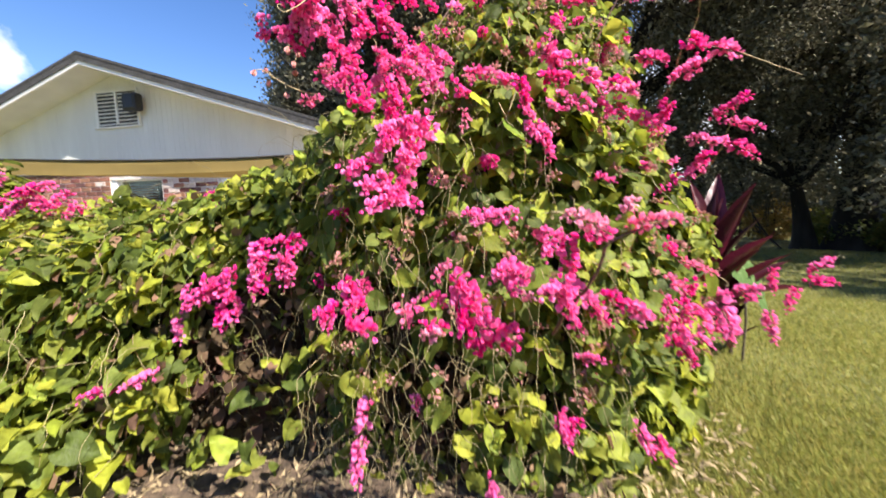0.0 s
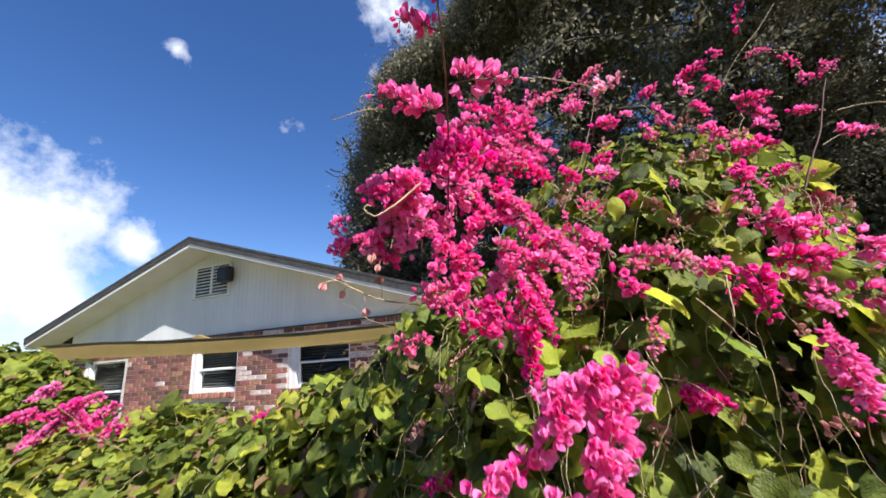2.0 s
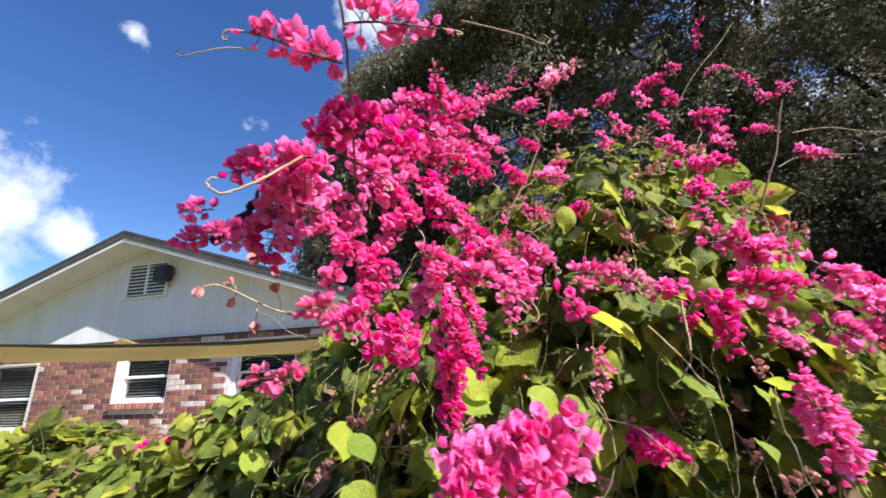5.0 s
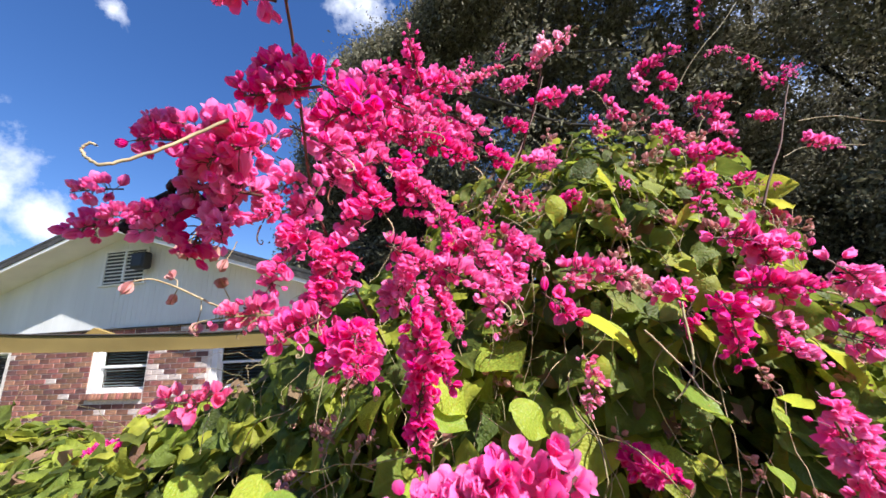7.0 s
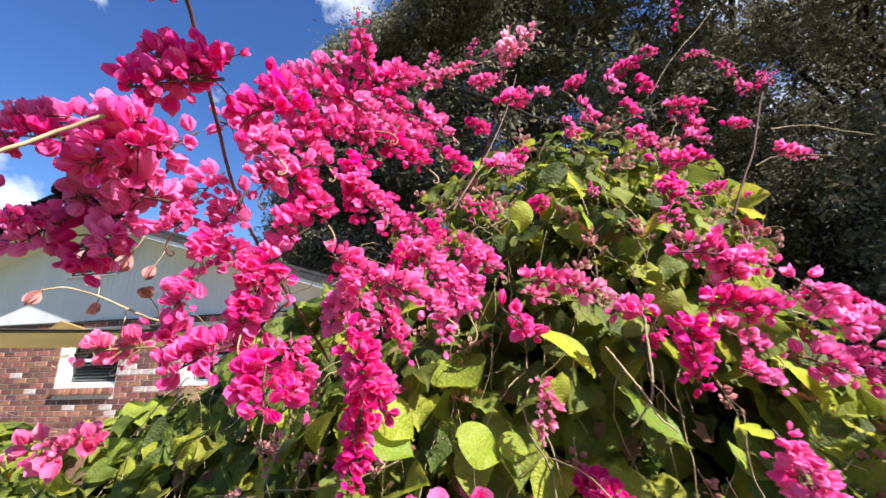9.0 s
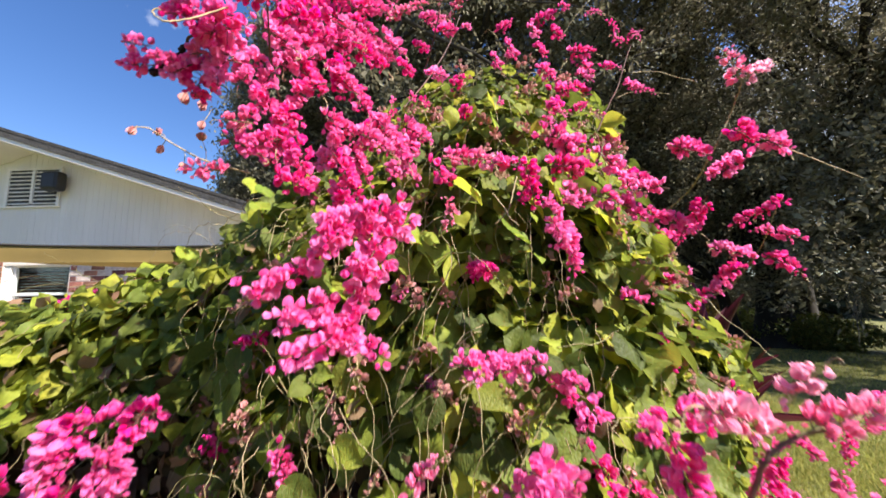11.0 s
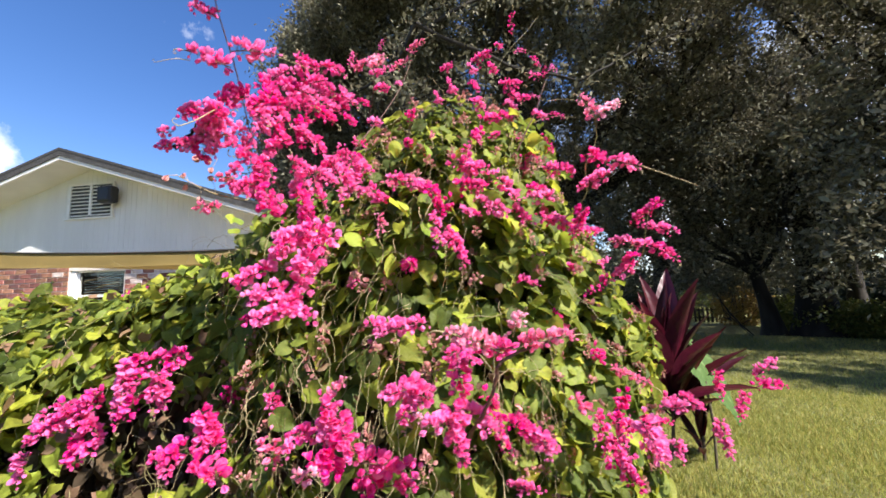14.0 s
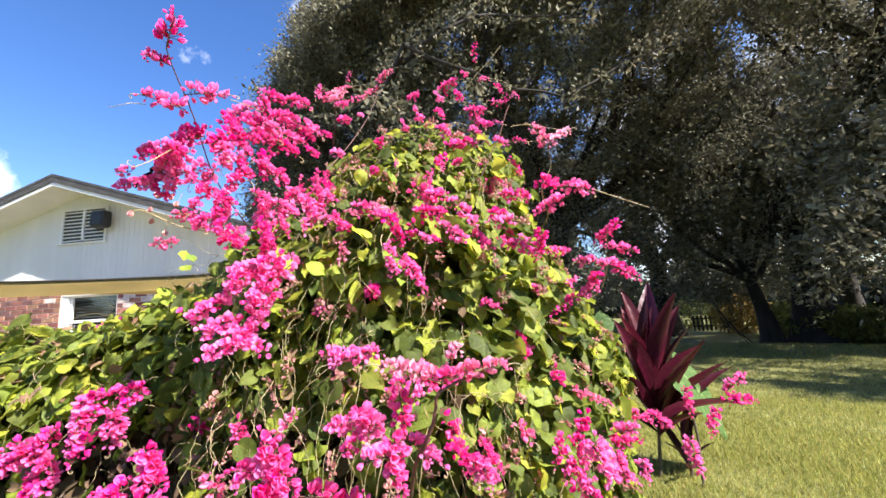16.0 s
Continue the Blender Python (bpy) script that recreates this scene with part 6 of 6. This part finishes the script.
# ---------------------------------------------------------------- oaks and the far side of the lawn
def oak(x, y, height, spread, seed, label, trunk=0.35, leaves=30000, leaf=0.11, low=0.25, tilt=(0, 0), squash=1.0, moss=False, crown_at=(0, 0), edge=None, droop=0.0, fluff=1.0, cover=0, fill=0, sector=(2.5, 24, 1.5)):
    rng = np.random.default_rng(seed)
    t = new("oak_tree")
    zb = float(land(x, y))
    t.matrix_basis = Matrix.Translation((x, y, zb))
    tagged(t, label, "tree")
    s = Soup()
    fork = height * 0.22
    z = np.linspace(0, fork, 9)
    lean = np.stack([tilt[0] * (z / fork) ** 1.5, tilt[1] * (z / fork) ** 1.5], -1)
    flare = trunk * (1 + 0.9 * np.exp(-z / (0.08 * height)))
    s.tube(np.concatenate([lean, z[:, None]], 1), flare * np.linspace(1, 0.75, 9), 0, 12)
    part("trunk", s.mesh("trunk", [M_BARK]), None, t)
    top = np.array((tilt[0], tilt[1], fork))
    tips = []
    limbs = Soup()

    def inside(Q):
        """Whether points lie within the crown's wind-shaped outline on its open side."""
        Q = np.asarray(Q) + np.array((x, y, zb))
        if edge is None:
            return np.full(len(Q), True)
        side = np.degrees(np.arctan2(Q[:, 0], Q[:, 1]))
        rise = np.degrees(np.arctan2(Q[:, 2], np.hypot(Q[:, 0], Q[:, 1])))
        return side > np.interp(rise, edge[0], edge[1]) + 1.5 * np.sin(rise * 0.9) + 1.5

    def grow(p, d, length, r, depth):
        path = [p]
        n = 7
        for i in range(n):
            d = unit(d + rng.normal(0, 0.16, 3) + np.array((0, 0, 0.03)))
            p = p + d * length / n
            path.append(p)
            if depth >= 2:
                tips.append(p)
        if depth < 2 or inside(path[-1:])[0]:
            limbs.tube(path, np.linspace(r, r * 0.5, n + 1), 0, 7 if depth < 2 else 4)
        if depth < 4:
            for k in range(3 if depth < 3 else 2):
                a = path[int(rng.integers(2, n + 1))] if k else path[-1]
                nd = unit(d + rng.normal(0, 0.65, 3) * (1, 1, 0.6))
                grow(a, nd, length * rng.uniform(0.55, 0.75), r * 0.5, depth + 1)

    for k in range(7):
        a = k * 6.283 / 7 + rng.normal(0, 0.3)
        el = rng.uniform(0.35, 1.15)
        d = np.array((math.cos(a) * math.cos(el) * spread / height * 1.6, math.sin(a) * math.cos(el) * spread / height * 1.6, math.sin(el) * squash))
        grow(top, unit(d + np.array((crown_at[0], crown_at[1], 0)) * 0.08), height * 0.36, trunk * 0.55, 1)
    part("branchwork", limbs.mesh("branchwork", [M_BARK]), None, t)["kind"] = "stuff"
    C = np.array(tips)
    C = C[(C[:, 2] > height * low) & inside(C)]
    if droop:
        D = C[rng.random(len(C)) < droop]
        out = np.hypot(D[:, 0], D[:, 1])
        D = D[out > 1.5]
        C = np.concatenate([C, D * np.array((1.1, 1.1, 0)) + np.stack([0 * D[:, 2], 0 * D[:, 2], rng.uniform(0.11, 0.45, len(D)) * height], -1)])
    if fill:
        rise = rng.uniform(10, 54, fill)
        side = np.interp(rise, edge[0], edge[1]) + sector[0] + sector[1] * rng.random(fill) ** sector[2]
        far = rng.uniform(12.0, 17.5, fill)
        flat = far * np.cos(np.radians(rise))
        D = np.stack([flat * np.sin(np.radians(side)) - x, flat * np.cos(np.radians(side)) - y, far * np.sin(np.radians(rise)) - zb], -1)
        boughs = Soup()
        more = [D]
        for q in D:
            way = unit(np.array((-q[0], -q[1], rng.uniform(-2.5, 0.5))) + rng.normal(0, 0.5, 3))
            path = q + way * np.linspace(0, 1.1, 6)[:, None] + np.stack([0 * np.arange(6), 0 * np.arange(6), 0.10 * np.sin(np.linspace(0, 3, 6))], -1)
            boughs.tube(path, np.linspace(0.006, 0.020, 6), 0, 4)
            more.append(path[1:5] + rng.normal(0, 0.05, (4, 3)))
        part("bough", boughs.mesh("bough", [M_BARK]), None, t)["kind"] = "stuff"
        C = np.concatenate([C, *more, *more])
    P = C[rng.integers(0, len(C), leaves)] + rng.normal(0, 1, (leaves, 3)) * np.array((0.26, 0.26, 0.19)) * (height / 13) * fluff
    N = unit(rng.normal(0, 1, (leaves, 3)) + np.array((0, 0, 0.6)))
    T = unit(rng.normal(0, 1, (leaves, 3)) + np.array((0, 0, -0.3)))
    LV = np.array([(0, 0, 0), (-0.22, 0.45, 0.05), (0.22, 0.45, 0.05), (0, 1, 0)])
    LF = np.array([(0, 2, 1), (1, 2, 3)])
    S = rng.uniform(0.7, 1.3, leaves) * leaf
    if cover:
        Q = C[rng.integers(0, len(C), cover)] + rng.normal(0, 0.15, (cover, 3)) * fluff
        P, S = np.concatenate([P, Q]), np.concatenate([S, rng.uniform(0.11, 0.20, cover)])
        N, T = np.concatenate([N, N[:cover]]), np.concatenate([T, T[:cover]])
    V, F, U = scatter(LV, LF, LV[:, :2], P, N, T, S)
    ob = part("crown", np_mesh("crown", V, F, [M_OAK], UV=U), None, t)
    ob["kind"] = "stuff"
    if moss:
        ms = Soup()
        for i in range(110):
            p = C[int(rng.integers(0, len(C)))]
            L = rng.uniform(0.4, 1.3)
            for j in range(7):
                q = p + rng.normal(0, 0.06, 3)
                steps = np.cumsum(np.stack([rng.normal(0, 0.025, 7), rng.normal(0, 0.025, 7), -rng.uniform(0.5, 1.2, 7) * L / 7], -1), axis=0)
                ms.tube(np.concatenate([q[None], q + steps]), np.array((0.006, 0.011, 0.012, 0.010, 0.009, 0.006, 0.004, 0.002)), 0, 3)
        part("moss", ms.mesh("moss", [M_MOSS]), None, t, "grey hanging moss")["kind"] = "stuff"
    return t


def polar(az, d):
    return d * math.sin(radians(az)), d * math.cos(radians(az))


OAK_LABEL = "large dark live oak with spreading limbs"
OPEN_SIDE = ((0, 22, 30, 38, 43, 47, 51, 60), (-26, -25, -24, -21.5, -18.5, -9, -2, 8))
oak(*polar(19, 13), 18.0, 12.0, 31, OAK_LABEL + " behind the vine", 0.45, 270000, 0.09, low=0.18, cover=70000, fill=380, sector=(22, 48, 1.0), tilt=(0.7, 0.2), moss=True, crown_at=(-2, 0), edge=OPEN_SIDE)
oak(*polar(47, 17), 14.0, 10.0, 32, OAK_LABEL + " hung with moss", 0.42, 95000, 0.085, cover=55000, low=0.09, moss=True, droop=0.5)
oak(*polar(33, 21), 15.0, 9.0, 33, OAK_LABEL, 0.45, 45000, 0.13, low=0.06, droop=0.6)
oak(*polar(-5, 15), 16.5, 10.0, 34, OAK_LABEL + " beyond the house corner", 0.40, 290000, 0.095, low=0.1, edge=OPEN_SIDE, fluff=0.62, cover=50000, fill=1100)
oak(*polar(62, 15), 13.0, 8.0, 35, OAK_LABEL + " at the lawn's edge", 0.40, 80000, 0.09, low=0.08, cover=45000, moss=True, droop=0.4)
oak(*polar(78, 15), 10.0, 7.0, 38, OAK_LABEL + " that shades the lawn", 0.40, 60000, 0.19, low=0.2)
oak(*polar(50, 21), 12.0, 6.0, 36, "slim leaning oak at the lawn's far edge", 0.25, 16000, 0.18, low=0.2, droop=0.3)
oak(*polar(43.3, 16.5), 9.0, 4.0, 37, "slim leaning oak at the lawn's far edge", 0.20, 20000, 0.16, low=0.35, tilt=(-0.4, 0.0))


def shrub(x, y, w, h, mat, count, seed, label, leaf=0.12, name="shrub"):
    rng = np.random.default_rng(seed)
    d = unit(rng.normal(0, 1, (count, 3)))
    r = rng.uniform(0.55, 1.0, count)[:, None] ** 0.5
    lump = 1 + 0.22 * np.sin(5 * d[:, 0:1] + 2 * d[:, 2:3] + seed) * np.sin(4 * d[:, 1:2] + seed)
    P = d * r * lump * np.array((w, w, h * 0.55)) + np.array((0, 0, h * 0.5))
    P = P[P[:, 2] > 0]
    n = len(P)
    N = unit(rng.normal(0, 1, (n, 3)) + np.array((0, 0, 0.5)))
    T = unit(rng.normal(0, 1, (n, 3)) + np.array((0, 0, 0.2)))
    LV = np.array([(0, 0, 0), (-0.24, 0.45, 0.05), (0.24, 0.45, 0.05), (0, 1, 0)])
    V, F, U = scatter(LV, [(0, 2, 1), (1, 2, 3)], LV[:, :2], P, N, T, rng.uniform(0.6, 1.3, n) * leaf)
    o = new(name)
    o.matrix_basis = Matrix.Translation((x, y, float(land(x, y))))
    tagged(o, label, "shrub")
    part("foliage", np_mesh("foliage", V, F, [mat], UV=U), None, o)["kind"] = "stuff"
    s = Soup()
    for i in range(9):
        a = rng.uniform(0, 6.28)
        s.tube([(0.1 * math.cos(a), 0.1 * math.sin(a), -0.02), (w * 0.3 * math.cos(a), w * 0.3 * math.sin(a), h * 0.4), (w * 0.6 * math.cos(a), w * 0.6 * math.sin(a), h * 0.8)], np.array((0.03, 0.02, 0.008)), 0, 5)
    part("branchwork", s.mesh("branchwork", [M_BARK]), None, o)["kind"] = "stuff"
    return o


shrub(*polar(40.6, 22), 1.0, 1.9, M_YELLOW, 5000, 41, "yellowing shrub in the sun beyond the oaks", 0.14)
shrub(*polar(48, 17.5), 1.3, 1.1, M_BUSH, 5000, 42, "low dark shrub under the oaks")
shrub(*polar(51, 17), 1.2, 0.9, M_BUSH, 5000, 43, "low dark shrub under the oaks")
shrub(*polar(45, 20), 0.9, 1.2, M_BUSH, 4000, 44, "low dark shrub under the oaks")
shrub(*polar(36.5, 26), 1.4, 1.6, M_BUSH, 5000, 45, "round green shrub beyond the oaks")


def garden_fence():
    x0, y0 = polar(40.5, 24)
    f = new("garden_fence")
    f.matrix_basis = Matrix.Translation((x0, y0, float(land(x0, y0)))) @ pose(0, 0, 0, 0, 0, -40)
    tagged(f, "low dark picket fence beyond the oaks", "fence")
    me = bpy.data.meshes.new("picket")
    bm = box(-0.045, 0.045, -0.012, 0.012, 0, 0.75)
    bm.to_mesh(me)
    bm.free()
    me.materials.append(M_BARK)
    for i in range(22):
        part("picket", me, None, f, at=pose(-1.9 + i * 0.18, 0, 0))
    for z in (0.2, 0.58):
        part("rail", box(-2.0, 2.0, 0.013, 0.05, z, z + 0.07, 0.005), M_BARK, f)


garden_fence()


def far_woods():
    """Woods all round in the distance."""
    rng = np.random.default_rng(51)
    n = 80000
    az = rng.uniform(-15, 285, n)
    d = rng.uniform(45, 62, n)
    top = 6 + 3.5 * np.sin(az * 0.35) + 2.5 * np.sin(az * 0.9 + 1) + 1.5 * np.sin(az * 2.3)
    x, y = d * np.sin(np.radians(az)), d * np.cos(np.radians(az))
    z = land(x, y) + rng.random(n) ** 0.8 * np.maximum(3, top)
    P = np.stack([x, y, z], -1)
    N = unit(rng.normal(0, 1, (n, 3)) + np.array((0, 0, 0.5)))
    T = unit(rng.normal(0, 1, (n, 3)))
    LV = np.array([(0, 0, 0), (-0.3, 0.45, 0.05), (0.3, 0.45, 0.05), (0, 1, 0)])
    V, F, U = scatter(LV, [(0, 2, 1), (1, 2, 3)], LV[:, :2], P, N, T, rng.uniform(0.6, 1.4, n))
    ob = part("far_woods", np_mesh("far_woods", V, F, [M_WOODS], UV=U), None, None)
    tagged(ob, "dark woods in the distance beyond the lawn", "woods", kind="stuff")


far_woods()


# ---------------------------------------------------------------- grass
def grass(name, label, n, lo, hi, az0, az1, size, mat, seed, power=2.0):
    rng = np.random.default_rng(seed)
    az = radians((az0 + az1) / 2) + radians(az1 - az0) * 0.32 * rng.normal(0, 1, n)
    d = lo + (hi - lo) * rng.random(n) ** power
    x, y = d * np.sin(az), d * np.cos(az)
    P = np.stack([x, y, land(x, y) - 0.004], -1)
    k = (np.hypot(x - AXIS[0], y - AXIS[1]) > 0.42)
    P = P[k]
    n = len(P)
    up = np.array((0, 0, 1.0))
    T = unit(up + rng.normal(0, 0.55, (n, 3)) * (1, 1, 0.1))
    N = unit(rng.normal(0, 1, (n, 3)) * (1, 1, 0.2))
    GV = np.array([(-0.05, 0, 0), (0.05, 0, 0), (-0.04, 0.5, 0.04), (0.04, 0.5, 0.04), (0, 1, 0.22)])
    GF = [(0, 1, 3), (0, 3, 2), (2, 3, 4)]
    S = rng.uniform(0.5, 1.2, n) * size * (1 + 0.10 * np.hypot(P[:, 0], P[:, 1]))
    V, F, U = scatter(GV, GF, GV[:, :2], P, N, T, S)
    ob = part(name, np_mesh(name, V, F, [mat], UV=U), None, None)
    tagged(ob, label, "grass", kind="stuff")


grass("grass", "short mown green grass", 150000, 0.9, 5.0, 20, 70, 0.032, M_BLADE, 61, 1.3)
grass("grass", "short mown green grass", 50000, 0.4, 6.0, -130, 180, 0.028, M_BLADE, 63, 0.8)
grass("grass", "short mown green grass", 60000, 4.5, 16.0, 10, 75, 0.030, M_BLADE, 62, 1.6)


def litter():
    """Dry clippings and fallen leaves at the foot of the vine."""
    rng = np.random.default_rng(71)
    n = 2600
    a = rng.uniform(-2.6, 0.6, n)
    r = rng.uniform(0.40, 0.72, n)
    x, y = AXIS[0] + r * np.cos(a) * 1.15, AXIS[1] + r * np.sin(a)
    m = 7000
    x = np.concatenate([x, rng.uniform(-2.3, 0.1, m)])
    y = np.concatenate([y, 1.02 - 0.35 * (x[n:] + 0.5) * (x[n:] < -0.5) + rng.normal(0, 0.22, m)])
    n += m
    P = np.stack([x, y, land(x, y) + rng.uniform(0.002, 0.02, n)], -1)
    N = unit(rng.normal(0, 0.5, (n, 3)) + np.array((0, 0, 1)))
    T = unit(rng.normal(0, 1, (n, 3)))
    LV = np.array([(0, 0, 0), (-0.13, 0.5, 0.08), (0.13, 0.5, 0.08), (0, 1, 0)])
    V, F, U = scatter(LV, [(0, 2, 1), (1, 2, 3)], LV[:, :2], P, N, T, rng.uniform(0.02, 0.06, n))
    ob = part("leaf_litter", np_mesh("leaf_litter", V, F, [M_STRAW], UV=U), None, None)
    tagged(ob, "dry fallen leaves and clippings under the vine", "litter", kind="stuff")


litter()


def bed():
    """Bare brown soil under the vine, a low uneven mound that runs out into the lawn."""
    rng = np.random.default_rng(72)
    rows = []
    u = np.linspace(0, 1, 60)
    cx, cy = -2.6 + 3.2 * u, 2.0 - 0.75 * np.sqrt(u)
    half = 0.78 + 0.06 * np.sin(17 * u) + 0.04 * np.sin(41 * u)
    half = half * np.minimum(1, np.minimum(u, 1 - u) * 9 + 0.15)
    V, F = [], []
    for i in range(60):
        for j in range(25):
            s = j / 12 - 1
            x, y = cx[i] + 0.25 * s * half[i], cy[i] + s * half[i]
            V.append((x, y, float(land(x, y)) + 0.014 + 0.016 * (1 - s * s) * min(1, half[i]) + rng.normal(0, 0.004) - 0.026 * (abs(s) > 0.95)))
    for i in range(59):
        for j in range(24):
            a = i * 25 + j
            F.append((a, a + 25, a + 26, a + 1))
    ob = part("soil_bed", np_mesh("soil_bed", V, F, [M_SOIL], smooth=True), None, None)
    tagged(ob, "bare brown soil with dry leaves under the vine", "soil", kind="structure")


bed()


def patio():
    """Pale brick pavers between the vine and the house."""
    rng = np.random.default_rng(91)
    S = Soup()
    for i in range(34):
        for j in range(20):
            u, v = -2.6 + i * 0.21, -3.6 + j * 0.105 + 0.0
            w = HOUSE @ Vector((u + 2.2, v + 1.0, 0))
            z = float(land(w.x, w.y)) + 0.035 + rng.uniform(-0.002, 0.002)
            x, y = w.x, w.y
            a, b = 0.1, 0.048
            c = [(x - a, y - b), (x + a, y - b), (x + a, y + b), (x - a, y + b)]
            V = [(*p, z) for p in c] + [(*p, z - 0.05) for p in c]
            S.add(V, [(0, 1, 2), (0, 2, 3), (0, 4, 5), (0, 5, 1), (1, 5, 6), (1, 6, 2), (2, 6, 7), (2, 7, 3), (3, 7, 4), (3, 4, 0)])
    ob = part("patio", S.mesh("patio", [M_PAVER], False), None, None)
    tagged(ob, "pale pink brick pavers of the patio behind the vine", "paving", kind="stuff")


patio()


# ---------------------------------------------------------------- bricks of the house wall, last
def bricks():
    rng = np.random.default_rng(81)
    L, H, D, J = 0.204, 0.0695, 0.022, 0.0105
    meshes = []
    for mat in (M_BRICK, M_PALEBRICK, M_DARKBRICK):
        pair = []
        for frac in (1.0, 0.5):
            bm = box(-(L * frac - (J / 2 if frac < 1 else 0)) / 2, (L * frac - (J / 2 if frac < 1 else 0)) / 2, -D / 2, D / 2, -H / 2, H / 2, 0.0)
            bmesh.ops.bevel(bm, geom=[e for e in bm.edges if all(v.co.y < 0 for v in e.verts)], offset=0.004, segments=1, affect="EDGES")
            me = bpy.data.meshes.new("brick")
            bm.to_mesh(me)
            bm.free()
            me.materials.append(mat)
            pair.append(me)
        meshes.append(pair)
    x0, x1 = EAVE_L + 0.55, EAVE_R - 0.55
    rows = int((PLATE - 0.03 - FOOT) / (H + J))
    rest = Soup()
    made = 0
    for r in range(rows):
        z = PLATE - 0.03 - H / 2 - r * (H + J)
        if z < -0.2:
            break
        u = x0 + (0 if r % 2 else -(L + J) / 2)
        while u < x1:
            c = u + L / 2
            frac = 1
            hit = [w for w in WINDOWS if w[0] - 0.004 < c + L / 2 and c - L / 2 < w[1] + 0.004 and w[2] - 0.10 < z + H / 2 and z - H / 2 < w[3] + 0.005]
            if not hit and c - L / 2 >= x0 - 0.001 and c + L / 2 <= x1:
                pieces = [(c, 0)]
            else:
                pieces = []
                for cc in (u + (L - J) / 4, u + L - (L - J) / 4):
                    hw = (L - J) / 4
                    if cc - hw < x0 or cc + hw > x1 + 0.02:
                        continue
                    if any(w[0] - 0.002 < cc + hw and cc - hw < w[1] + 0.002 and w[2] - 0.10 < z + H / 2 and z - H / 2 < w[3] for w in WINDOWS):
                        continue
                    pieces.append((cc, 1))
            for cc, half in pieces:
                pick = rng.random()
                m = 1 if pick < (0.22 if cc > -0.2 else 0.03) else 2 if pick > 0.86 else 0
                y = D / 2 - 0.007 + rng.uniform(-0.0015, 0.0015)
                if made < 290 and -2.8 < cc < 2.0 and 0.35 < z < 1.45:
                    part("brick", meshes[m][half], None, BRICK_WALL, at=pose(cc, y, z))
                    made += 1
                else:
                    me = meshes[m][half]
                    V = np.array([v.co for v in me.vertices]) + np.array((cc, y, z))
                    F = [(p.vertices[0], p.vertices[i], p.vertices[i + 1]) for p in me.polygons for i in range(1, len(p.vertices) - 1)]
                    rest.add(V, F, m)
            u += L + J
    M_REST = [material("red_brick_far", (0.235, 0.088, 0.060), rough=0.9, spread=0.35, scale=14, bump=0.5, bump_scale=70, random_hue=0.30, island=True, second=(0.35, 0.155, 0.105)), M_PALEBRICK, M_DARKBRICK]
    ob = part("brickwork", rest.mesh("brickwork", M_REST, False), None, BRICK_WALL)
    ob["kind"] = "stuff"
    # rowlock sills: bricks on edge under each window
    sill = bpy.data.meshes.new("sill_brick")
    bm = box(-0.029, 0.029, -0.05, 0.05, -0.045, 0.045, 0.004)
    bm.to_mesh(sill)
    bm.free()
    sill.materials.append(M_BRICK)
    for a, b, c, d in WINDOWS:
        n = int((b - a) / 0.0675)
        for i in range(n):
            part("sill_brick", sill, None, BRICK_WALL, at=pose(a + (i + 0.5) * (b - a) / n, -0.012, c - 0.048, -8))


bricks()
